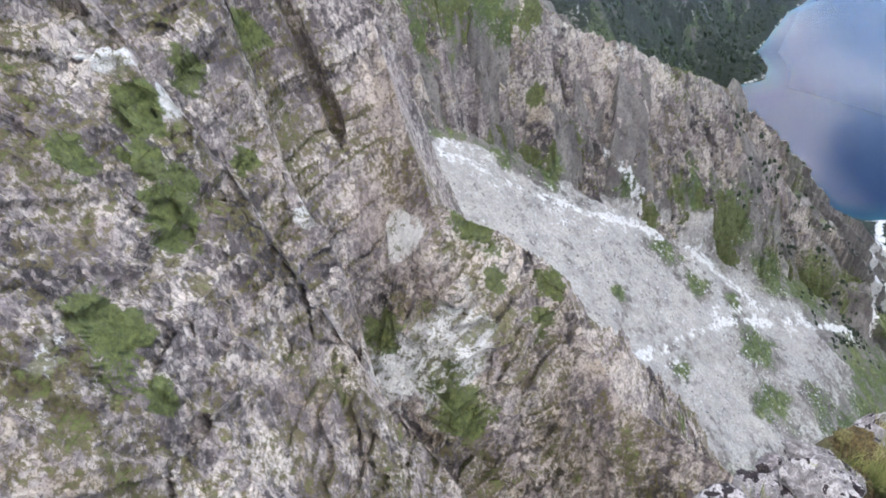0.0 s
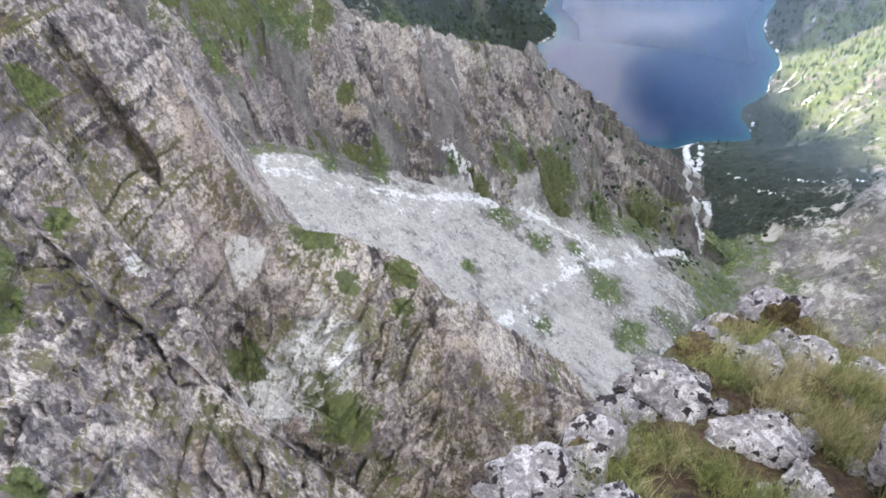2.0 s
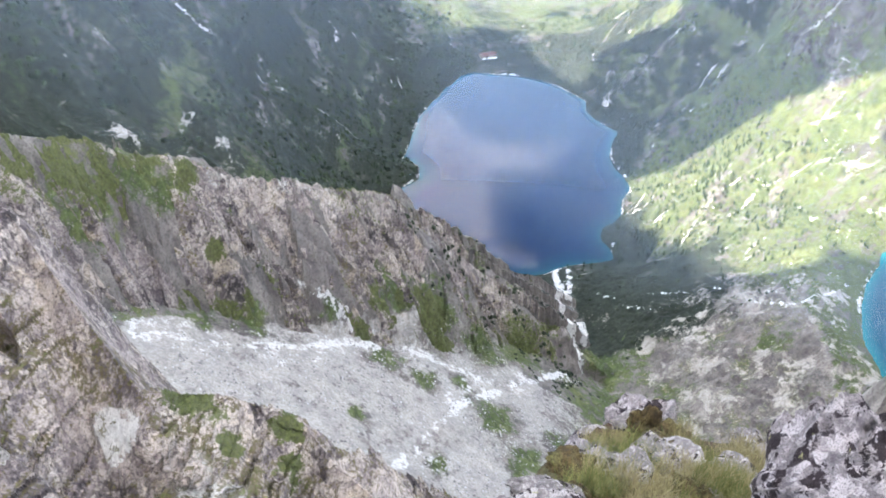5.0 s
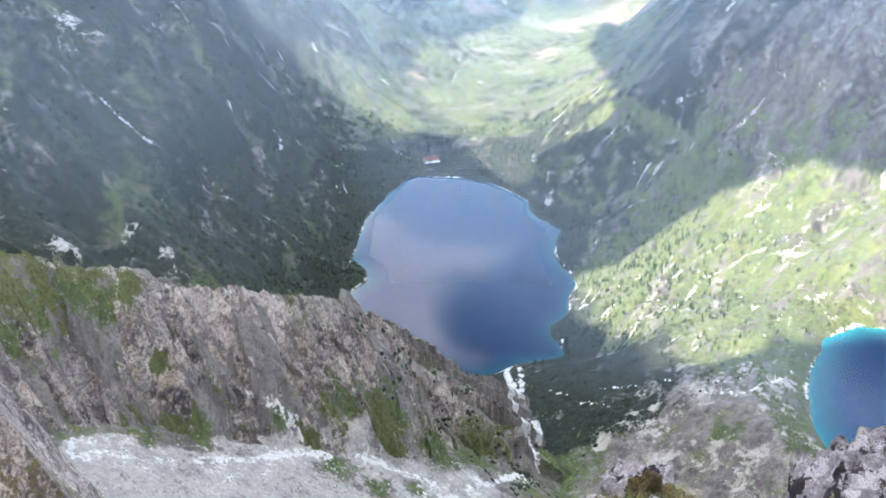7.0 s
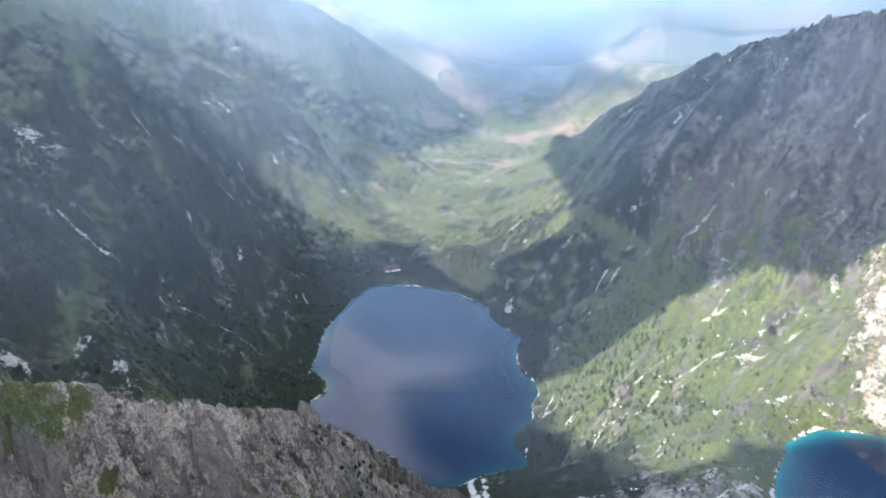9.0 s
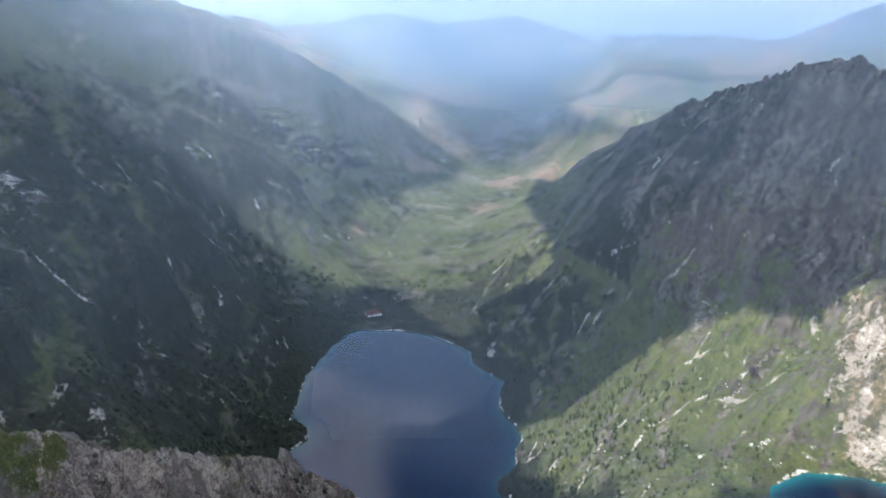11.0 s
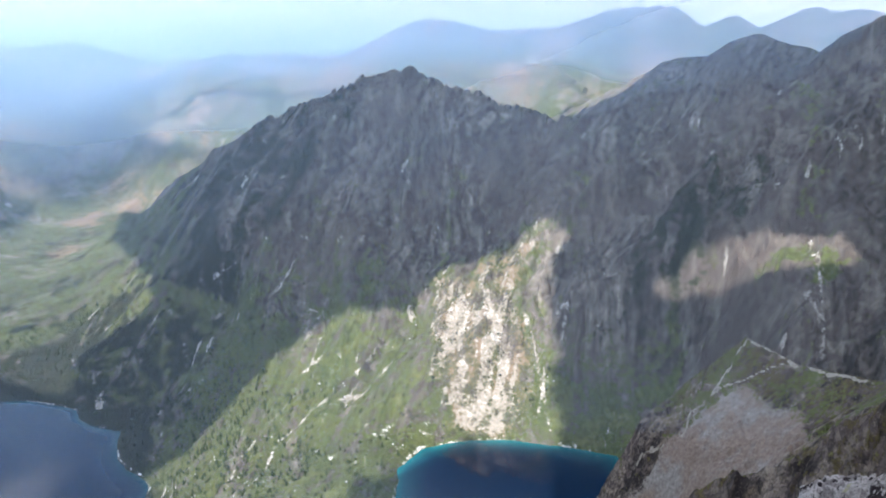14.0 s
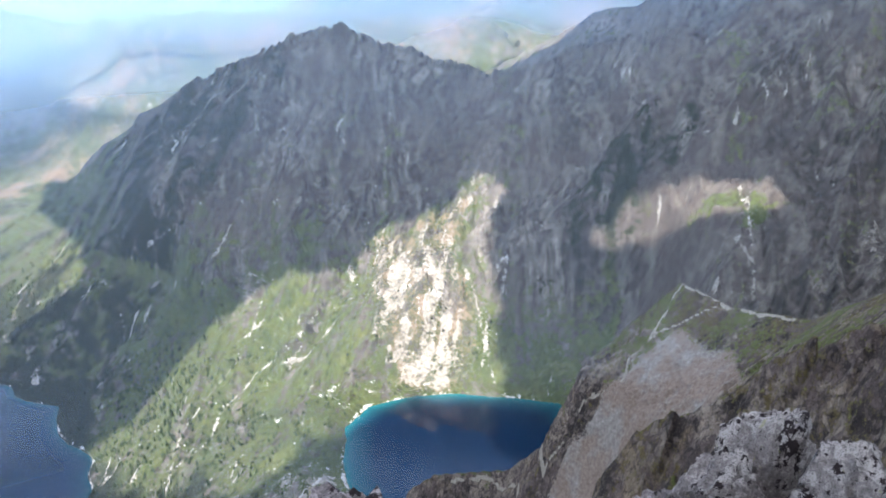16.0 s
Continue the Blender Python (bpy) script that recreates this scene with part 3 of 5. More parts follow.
def land_turf(X, Y, Z):
    g = steepness(X, Y, Z)
    t = 0.55 * smooth(1.3, 0.4, g) + 0.28 * smooth(700, 200, Z) - 0.16
    east, side, _, _ = along(X, Y, EAST_CREST)
    run, off = east_fall(X, Y)
    lower = smooth(430, 230, Z) * (side > 0) * (X > 500) * (Y > 600)
    face = (side > 0) * (east < 1300) * (np.hypot(X, Y) > 1000)
    t = np.where(face, 0.20 + 0.5 * fractal(run, off * 0.25, 60, 5, 0.62, 505) + 0.45 * lower, t)
    west = along(X, Y, WEST_CREST)
    wrun, woff = side_run(X, Y, WEST_CREST)
    m = smooth(110, -110, X - 380 - 0.5 * np.clip(Y - 1900, 0, 900) + 160 * fractal(X, Y, 150, 4, 0.6, 509)) * (west[0] < 1500) * (Y > 950) * (np.hypot(X, Y) > 1000)
    t = t * (1 - m) + m * (0.62 + 0.28 * fractal(wrun, woff * 0.2, 80, 5, 0.6, 507))
    near = along(X, Y, NEAR_CREST)
    close = (near[0] < 320) & (np.hypot(X, Y) < 1050)
    t = np.where(close, 0.40 + 0.34 * fractal(X, Y, 50, 5, 0.6, 501) - 0.2 * smooth(0.9, 1.8, g), t)
    t = np.maximum(t, 0.62 * smooth(60, 0, outline_distance(X, Y, SCREE_FAN)) + 0.3 * fractal(X, Y, 40, 4, 0.6, 509) * (X > 600))
    mouth = smooth(150, 240, X - 0.5 * (Y - 540)) * smooth(460, 400, X) * (Y < 900) * (Y > 380)
    t = np.maximum(t, mouth * (0.52 + 0.6 * fractal(X + 0.5 * Y, Y, 55, 5, 0.6, 531)))
    # far forest gets light turf, a stand-in for its paling in haze
    far = smooth(3200, 3700, np.hypot(X, Y))
    t = t * (1 - far) + far * (0.62 + 0.5 * fractal(X, Y, 260, 5, 0.6, 525))
    return np.clip(np.maximum(t, 0.70 * blobs(X, Y, Z, TURF_BLOBS + TURF_PATCHES, 0.8)), 0, 1)


def land_wood(X, Y, Z):
    g = steepness(X, Y, Z)
    w = smooth(380, 120, Z) * smooth(1.4, 0.7, g) * (0.78 + 0.35 * fractal(X, Y, 120, 4, 0.5, 511))
    west = along(X, Y, WEST_CREST)
    wrun, woff = side_run(X, Y, WEST_CREST)
    w = np.maximum(w, (west[0] < 1500) * smooth(460, 340, X + 160 * fractal(X, Y, 150, 4, 0.6, 517)) * smooth(860, 420, Z) * (0.66 + 0.7 * fractal(wrun, woff * 0.3, 85, 5, 0.62, 513)) * (Y > 950))
    w = w * (1 - smooth(1980, 2250, Y + 120 * fractal(X, Y, 200, 4, 0.5, 523)) * smooth(-40, 160, X - 0.45 * (Y - 2000) - 60) * (0.55 - 0.5 * fractal(X, Y, 200, 4, 0.5, 521)))
    east = smooth(540, 640, X) * smooth(850, 900, Y + 0.1 * X) * smooth(1500, 1330, Y - 0.3 * (X - 640))
    w = w * (1 - 0.6 * east)
    crest, side, _, _ = along(X, Y, EAST_CREST)
    run, off = east_fall(X, Y)
    w = np.maximum(w, (side > 0) * (crest < 1150) * (Z > 230) * (0.54 + 0.8 * fractal(run, off * 0.3, 60, 5, 0.6, 515)) * smooth(760, 560, Z) * (1 - east) * (np.hypot(X, Y) > 1000))
    # dark wood thinned in the distance so that lighter cover imitates hazed forest
    w *= 1 - smooth(3300, 3700, np.hypot(X, Y)) * (0.75 - 0.8 * fractal(X, Y, 240, 5, 0.6, 527))
    w *= 0.25 + 0.75 * smooth(60, 230, outline_distance(X, Y, SMALL_LAKE) + 60 * fractal(X, Y, 80, 4, 0.6, 519))
    w *= smooth(640, 860, Y + 0.35 * X) * smooth(760, 820, Y + 0.25 * (X - 400))
    return np.clip(w, 0, 1)


def land_rubble(X, Y, Z):
    dist = np.hypot(X, Y)
    near = along(X, Y, NEAR_CREST)
    bowl = smooth(60, 72, near[0]) * (near[1] > 0) * smooth(420, 330, X - 0.25 * Y + 150) * (dist < 900)
    bowl = bowl * (0.52 + 0.48 * smooth(250, 150, X - 0.5 * (Y - 540) + 60 * fractal(X, Y, 70, 5, 0.6, 535)))
    r = 0.85 * bowl * (0.85 + 0.35 * fractal(X, Y, 90, 4, 0.5, 531)) * (1 - 0.8 * blobs(X, Y, Z, TURF_BLOBS + TURF_PATCHES, 0.9))
    knoll = (X > 380) * (X < 640) * (Y < 820) * (Y > 350) * (0.38 + 0.6 * fractal(X, Y, 45, 5, 0.65, 533)) * (1 - 0.9 * blobs(X, Y, Z, TURF_PATCHES, 0.9))
    r = np.maximum(r, np.maximum(knoll, 0.62 * blobs(X, Y, Z, KNOLL_STONES, 0.8)))
    run, off = east_fall(X, Y)
    fan = outline_distance(X, Y, SCREE_FAN)
    r = np.maximum(r, 0.60 * smooth(35, -25, fan + 30 * fractal(X, Y, 60, 5, 0.6, 541)) * np.maximum(smooth(-0.22, 0.12, fractal(run, off * 0.14, 30, 5, 0.65, 545)), 0.9 * smooth(275, 225, Z)))
    # boulder trains down the valley sides
    for crest, seed, lean in ((EAST_CREST, 551, 0.1), (WEST_CREST, 561, -0.35)):
        run, off = east_fall(X, Y) if crest is EAST_CREST else side_run(X, Y, crest)
        line = fractal(run + lean * off, off * 0.16, 48, 3, 0.6, seed, True)
        broken = fractal(X, Y, 90, 4, 0.6, seed + 5)
        r = np.maximum(r, 0.60 * smooth(0.74 if crest is EAST_CREST else 0.84, 0.96, line + 0.25 * broken) * smooth(-0.15, 0.25, broken) * (along(X, Y, crest)[0] < 1400) * (dist > 1050))
    r = np.maximum(r, 0.52 * blobs(X, Y, Z, STONE_PATCHES[7:], 0.95))
    for line in GULLIES + STREAKS:
        r = np.maximum(r, 0.50 * strip(X + 6 * fractal(X, Y, 60, 4, 0.6, 575), Y, line, 3.5))
    return np.clip(r, 0, 1)


def east_chutes(X, Y):
    run, off = east_fall(X, Y)
    return run, off * 0.14


def land_pale(X, Y, Z):
    p = np.zeros(X.shape)
    for k, line in enumerate(STONE_TRAINS):
        p = np.maximum(p, (0.60 if k > 2 else 0.50) * strip(X + (14 * fractal(X, Y, 60, 4, 0.6, 577) if k > 2 else 0), Y, line, 6))
        p = np.maximum(p, 0.30 * strip(X, Y, line, 26) * (k < 2))
    for line in PATHS:
        p = np.maximum(p, 0.50 * strip(X + 10 * fractal(X, Y, 45, 4, 0.6, 579), Y + 10 * fractal(X, Y, 45, 4, 0.6, 581), line, 2.4))
    for line in (ROAD, BROOK):
        p = np.maximum(p, 0.46 * strip(X + 25 * fractal(X, Y, 120, 3, 0.5, 573), Y, line, 2.2))
    for line in GULLIES[5:9] + STREAKS[:9]:
        p = np.maximum(p, 0.30 * strip(X + 9 * fractal(X, Y, 40, 4, 0.6, 575), Y, line, 3.5))
    p = np.maximum(p, 0.46 * blobs(X, Y, Z, STONE_PATCHES[:7], 0.95))
    fan = outline_distance(X, Y, SCREE_FAN)
    p = np.maximum(p, 0.36 * smooth(-5, -35, fan + 60 * fractal(X, Y, 45, 5, 0.65, 543)) * np.maximum(smooth(-0.2, 0.1, fractal(*east_chutes(X, Y), 26, 5, 0.65, 547)), smooth(265, 220, Z)))
    sd = outline_distance(X, Y, BIG_LAKE)
    p = np.maximum(p, 0.62 * smooth(6, 1, np.abs(sd)) * smooth(-0.25, 0.3, fractal(X, Y, 70, 3, 0.5, 571)))
    sd = outline_distance(X, Y, SMALL_LAKE)
    p = np.maximum(p, 0.42 * smooth(9, 2, np.abs(sd)) * (Y > 700))
    return np.clip(p, 0, 1)


def land_tone(X, Y, Z):
    """Shading of gullies and ribs put into the rock colour; paler beyond 2700 m."""
    run, off = east_fall(X, Y)
    t = 0.17 + 0.6 * fractal(run, off * 0.13, 95, 4, 0.6, 591) + 1.1 * fractal(run, off * 0.3, 24, 4, 0.65, 595)
    nrun, noff = side_run(X, Y, NEAR_CREST)
    t2 = 0.62 + 0.9 * fractal(nrun - 0.25 * noff, noff * 0.35, 42, 5, 0.65, 593)
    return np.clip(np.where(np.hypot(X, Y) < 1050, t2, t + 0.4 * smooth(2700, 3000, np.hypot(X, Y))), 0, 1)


def land_dry(X, Y, Z):
    fan = outline_distance(X, Y, SCREE_FAN)
    # distant dry patches lighten the far country in place of haze
    far = smooth(3300, 3600, np.hypot(X, Y)) * (0.34 + 0.6 * fractal(X, Y, 330, 5, 0.6, 529))
    return np.maximum(np.maximum(0.8 * blobs(X, Y, Z, DRY_PATCHES, 0.7), far), np.maximum(0.5 * smooth(40, -10, fan), 0.28 * (X > 380) * (X < 640) * (Y < 820) * (Y > 350)))


LAND_X = steps((-2600, -320, 40, 6), (-320, 400, 3, 3), (400, 1500, 5, 5), (1500, 3600, 5, 34), (3600, 4500, 34, 40))
LAND_Y = steps((-800, 250, 30, 6), (250, 900, 3, 3), (900, 2200, 5, 5), (2200, 4950, 5, 22))
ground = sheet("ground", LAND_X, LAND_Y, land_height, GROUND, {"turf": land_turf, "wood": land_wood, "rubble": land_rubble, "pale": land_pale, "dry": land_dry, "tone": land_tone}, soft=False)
tagged(ground, "rocky mountain valley with green slopes and pale scree", "ground", kind="structure")


def lake(name, outline, level, material, label):
    xs, ys = [p[0] for p in outline], [p[1] for p in outline]
    X, Y = np.meshgrid(np.linspace(min(xs) - 12, max(xs) + 12, 110), np.linspace(min(ys) - 12, max(ys) + 12, 150))
    inner = -outline_distance(X, Y, outline)
    ny, nx = X.shape
    i = (np.arange(ny - 1)[:, None] * nx + np.arange(nx - 1)[None, :]).ravel()
    quads = np.stack([i, i + 1, i + nx + 1, i + nx], 1).astype(np.int32)
    quads = quads[(inner.ravel()[quads] > -14).all(1)]
    co = np.stack([X, Y, level + 0 * X], -1).reshape(-1, 3).astype(np.float32)
    ob = grid_mesh(name, co, quads, material, {"shore": np.clip(inner / 60, 0, 1).ravel()})
    return tagged(ob, label, "lake", kind="structure")


lake("water_big_lake", BIG_LAKE, 0.0, WATER_BIG, "deep blue mountain lake reflecting clouds")
lake("water_small_lake", SMALL_LAKE, 188.0, WATER_SMALL, "dark teal tarn under the scree slope")

# ---- the rock wall beside the standpoint ----
CLIFF_CREST = [seen(-78, 2, 92), seen(-50, -8, 110), seen(-35, -18, 116), seen(-22.3, -29.4, 118), seen(-19.5, -37.7, 104), seen(-17.4, -42.6, 94), seen(-15.0, -43.3, 95),
               seen(-11.3, -44.0, 97), seen(-4.3, -46.8, 97), seen(-1.8, -49.7, 92), seen(4, -53.7, 84), seen(17.6, -55.2, 80), seen(40, -58, 74)]


CHIMNEY = [(-52.5, 97.0, 851.4), (-49.4, 96.1, 844.3), (-46.4, 94.6, 837.2), (-44.1, 93.7, 833.5)]


def cliff_shape(X, Y):
    wx, wy = fractal(X, Y, 25, 4, 0.5, 201) * 4, fractal(X, Y, 25, 4, 0.5, 202) * 4
    k = smooth(0, 12, along(X, Y, CLIFF_CREST)[0])
    U, V = X + wx * k, Y + wy * k
    d, side, _, _ = along(U, V, CLIFF_CREST)
    front = side > 0
    z = np.full(X.shape, 0.0)
    for p0, p1, steep in zip(CLIFF_CREST, CLIFF_CREST[1:], (1.2, 1.2, 1.2, 1.2, 0.4, 0, 0, 0, 0, 0, 0, 0)):
        d1, s1, z1, _ = along(U, V, [p0, p1])
        w1 = ((U - p0[0]) * (p1[0] - p0[0]) + (V - p0[1]) * (p1[1] - p0[1])) / ((p1[0] - p0[0]) ** 2 + (p1[1] - p0[1]) ** 2)
        past = smooth(0.0, 0.25, w1 - 1)
        z = np.maximum(z, z1 - d1 * np.where(s1 > 0, 1.45 + steep * past, 2.8))
    run = U * 0.93 - V * 0.37
    # steep bedding: blocks and slabs lean down to the right, with ledges between
    across, down = run * 0.86 + z * 0.5, z * 0.86 - run * 0.5
    bend = fractal(run, z, 9, 4, 0.55, 241) * 3
    push = 0.46 * facets(across + bend, down / 1.8 + bend, 8, 211) + 0.75 * facets(across + 0.5 * bend, down / 1.6, 3.2, 221)
    push += 0.75 * facets(across, down / 1.4, 1.3, 231) + 3.6 * fractal(run, z * 1.3, 20, 5, 0.55, 221) + 1.8 * fractal(across, down / 1.8, 6, 5, 0.6, 227, True)
    push *= (0.22 + 0.78 * smooth(0, 9, d)) * (1 - 0.55 * smooth(80, 90, Y) * smooth(-58, -50, X) * smooth(-22, -32, X))
    push -= (4.2 + 3 * fractal(X, Y, 6, 3, 0.5, 263)) * smooth(1.6 + 1.8 * fractal(X, Y, 4, 4, 0.6, 265), 0.5, along(X + 2.2 * fractal(X, Y, 6, 4, 0.6, 261), Y + 1.5 * fractal(X, Y, 5, 4, 0.6, 262), CHIMNEY)[0]) * front
    z = z + push * 0.75
    X = X + push * 0.25 * np.where(front, 1, -1)
    Y = Y - push * 0.6 * np.where(front, 1, -1)
    return X, Y, z


GREEN_LEDGES = [(-53.8, 63.5, 855.7, 2.7), (-52.3, 59.6, 851.3, 2.7), (-48.7, 58.2, 845.9, 4.0), (-49.6, 61.6, 847.0, 2.0), (-45.0, 40.1, 846.5, 4.2), (-44.1, 44.1, 847.5, 2.4), (-40.6, 39.2, 840.3, 1.8), (-32.0, 76.5, 809.2, 3.5), (-18.5, 73.4, 799.7, 5.0), (-22.2, 93.2, 821.1, 4.4), (-17.0, 89.3, 812.5, 2.2), (-9.6, 94.9, 809.1, 2.8), (23.5, 108.2, 756.5, 5.1), (-9.1, 90.6, 804.2, 2.8), (-55.0, 89.3, 850.1, 3.2), (-56.7, 75.1, 852.3, 3.3), (-54.9, 53.3, 857.0, 2.5), (-48.9, 75.3, 840.2, 1.9)]
BROWN_LEDGES = [(-45.0, 82.3, 829.9, 2.1), (-36.3, 69.8, 820.5, 2.4), (-44.6, 27.5, 846.0, 3.4), (-52.1, 40.9, 854.6, 2.3), (-33.8, 89.0, 820.9, 2.2), (-25.0, 46.7, 816.1, 2.2), (-32.8, 49.4, 823.6, 2.8), (-44.1, 53.9, 839.5, 2.7), (-39.5, 66.4, 831.2, 3.0), (-45.6, 33.0, 847.5, 2.3), (-33.2, 39.6, 828.9, 3.3)]
WHITE_ROCK = [(-19.6, 79.3, 807.8, 6.5), (-23.8, 75.3, 805.3, 4.6), (-29.0, 74.2, 804.7, 5.2), (-47.2, 34.0, 849.7, 2.0), (-42.4, 76.5, 830.8, 2.0), (-32.3, 87.4, 819.7, 3.5), (-57.4, 65.6, 861.1, 2.4), (-52.9, 67.8, 853.9, 2.1)]


def ledge_grass(X, Y, Z):
    """Grass keeps to the gentler ledges between the slabs."""
    return 0.20 * smooth(1.7, 0.5, steepness(X, Y, Z)) + 0.10 + 0.46 * fractal(X + 0.4 * Z, Y, 9, 5, 0.6, 251)


def wall_tone(X, Y, Z):
    """Paler and darker slabs of the wall; its east end lightened in place of sun."""
    run = X * 0.93 - Y * 0.37
    across, down = run * 0.86 + Z * 0.5, Z * 0.86 - run * 0.5
    wave = fractal(across, down / 2, 6, 4, 0.6, 271)
    return 0.41 + 0.55 * facets(across + 2 * wave, down / 2.2, 7, 273) / 7 + 0.30 * facets(across + wave, down / 2, 2.4, 275) / 2.4 + 0.42 * wave + 0.17 * smooth(-45, -25, X)


cliff = sheet("rock_wall", np.arange(-112, 46, 0.23), np.arange(14, 122, 0.19), cliff_shape, CRAG,
              {"green": lambda X, Y, Z: np.maximum(blobs(X, Y, Z, GREEN_LEDGES, 0.6) * (0.85 + 0.4 * ledge_grass(X, Y, Z)), ledge_grass(X, Y, Z) + 0.04),
               "brown": lambda X, Y, Z: np.maximum(blobs(X, Y, Z, BROWN_LEDGES + GREEN_LEDGES, 0.95) * (0.5 + 0.7 * ledge_grass(X, Y, Z)), ledge_grass(X, Y, Z) + 0.27),
               "tone": wall_tone,
               "white": lambda X, Y, Z: 0.95 * blobs(X, Y, Z, WHITE_ROCK, 0.7)}, soft=False)
tagged(cliff, "steep grey rock wall with grassy ledges", "rock wall", kind="structure")


def face_shape(X, Y):
    """The broken front of the near crest, in slabs and slots that lean along it."""
    d, _, _, _ = along(X, Y, NEAR_CREST)
    run, off = side_run(X, Y, NEAR_CREST)
    lean = run - 0.55 * off + 14 * fractal(X, Y, 60, 4, 0.55, 445)
    z = ridge(X, Y, NEAR_CREST, (238, 1.05, 60, 450), (620, 1.15, 0, 560), 12, 45, 91)
    rough = 7 * fractal(lean, off * 0.6, 34, 5, 0.6, 441, True) + 0.6 * facets(lean, off * 0.6, 24, 401) + 0.75 * facets(lean, off * 0.7, 10, 411)
    z += rough * smooth(2, 26, d) + 0.8 * facets(X, Y, 5, 421) + 0.5 * facets(X, Y, 9, 423) * smooth(14, 4, d)
    return z - 3


def face_tone(X, Y, Z):
    run, off = side_run(X, Y, NEAR_CREST)
    lean = run - 0.55 * off + 14 * fractal(X, Y, 60, 4, 0.55, 445)
    return 0.52 + 0.8 * fractal(lean, off * 0.7, 34, 5, 0.62, 593) + 0.35 * facets(lean, off * 0.4, 13, 595) / 13 + 0.18 * smooth(22, 5, along(X, Y, NEAR_CREST)[0])


def face_green(X, Y, Z):
    run, off = side_run(X, Y, NEAR_CREST)
    low = smooth(60, 130, X + 0.3 * off) * smooth(20, 60, off)
    g = 0.20 + 0.45 * fractal(run - 0.55 * off, off * 0.5, 45, 5, 0.62, 501) + 0.22 * smooth(1.9, 0.8, steepness(X, Y, Z)) + 0.46 * low
    return np.maximum(g, 0.85 * blobs(X, Y, Z, [(x, y, z, 1.35 * r) for x, y, z, r in FACE_TURF], 0.6))


# grass on the crest's shoulder and in the hollows at its foot (x, y, z, radius)
FACE_TURF = [(-215, 566, 612, 20), (-199, 580, 596, 20), (-180, 599, 576, 20), (-161, 609, 552, 16), (-142, 629, 549, 14), (-114, 644, 537, 9), (-120, 587, 435, 12), (-96, 586, 419, 12),
             (-72, 605, 416, 14), (-61, 625, 422, 10), (3, 640, 366, 10), (24, 641, 339, 9), (51, 676, 351, 15), (74, 673, 328, 18), (103, 707, 311, 20), (128, 705, 285, 22),
             (162, 710, 241, 24), (199, 716, 202, 22), (230, 723, 181, 16), (-98, 618, 477, 7)]


face = sheet("rock_face", np.arange(-345, 300, 1.5), np.arange(350, 830, 1.5), face_shape, FACE_CRAG,
             {"green": face_green, "tone": face_tone,
              "brown": lambda X, Y, Z: 0.30 + 0.45 * fractal(X, Y, 40, 5, 0.6, 503),
              "loose": lambda X, Y, Z: 0.5 * strip(X, Y, STONE_TRAINS[2], 6),
              "white": lambda X, Y, Z: 0.34 * smooth(12, 3, along(X, Y, NEAR_CREST)[0]) + 0.3 * fractal(X, Y, 14, 4, 0.6, 505)}, soft=False)
tagged(face, "broken grey and green rock face of a crest", "rock face", kind="structure")


def pulpit_shape(X, Y):
    d, side, zc, _ = along(X, Y, PULPIT_CREST)
    high = smooth(600, 700, zc)
    z = zc - np.where(side > 0, high * (0.85 * d + 1.1 * np.clip(d - 45, 0, 900)) + (1 - high) * 2.2 * d, d * 3.5)
    z -= 2.5 * np.clip(Y * 0.72 - X * 0.69 + 8, 0, 900)
    rib = ridge(X, Y, PULPIT_RIB, (150, 1.0, 500, 300), (110, 1.0, 500, 300), 7, 22, 301) + 0.5 * facets(X, Y, 12, 341)
    z = np.maximum(np.maximum(z, rib), land_height(X, Y) - 12)
    k = smooth(2, 38, along(X, Y, PULPIT_CREST)[0])
    z += (2.0 * fractal(X, Y, 18, 6, 0.55, 311, True) + 0.3 * facets(X, Y, 9, 321) + 0.3 * facets(X, Y, 3.5, 331)) * k
    return z


PULPIT_RIB = [seen(56, -41, 230), seen(63.9, -35, 200), seen(65.3, -31.7, 195), seen(71.3, -28.3, 182), seen(79.8, -21.8, 168), seen(95, -14, 140), seen(120, -5, 90)]
PULPIT_SCREE = [(310, 133), (302, 124), (290, 105), (261, 93), (269, 108), (267, 120), (264, 126), (263, 133), (271, 161), (277, 157), (285, 152), (290, 148), (302, 139)]
PULPIT_PATH = [(291, 168), (294, 162), (293, 150), (300, 149), (305, 151), (308, 148), (314, 146), (320, 145), (329, 145), (335, 145), (339, 144), (331, 128), (327, 120), (321, 109), (312, 94), (306, 82)]
PULPIT_BRANCH = [(315, 145), (320, 137), (323, 130), (326, 123)]
PULPIT_TRAIL = [(294, 165), (289, 167), (285, 168), (280, 174), (277, 174), (360, 243), (366, 268), (363, 298)]


def worn_paths(X, Y):
    U, V = X + 2.0 * fractal(X, Y, 11, 4, 0.55, 371), Y + 2.0 * fractal(X, Y, 11, 4, 0.55, 373)
    keep = 0.45 + 0.55 * smooth(-0.25, 0.1, fractal(X, Y, 9, 3, 0.6, 375))
    return keep * np.maximum(strip(U, V, PULPIT_PATH, 0.6), np.maximum(strip(U, V, PULPIT_BRANCH, 0.5), strip(U, V, PULPIT_TRAIL, 0.6)))


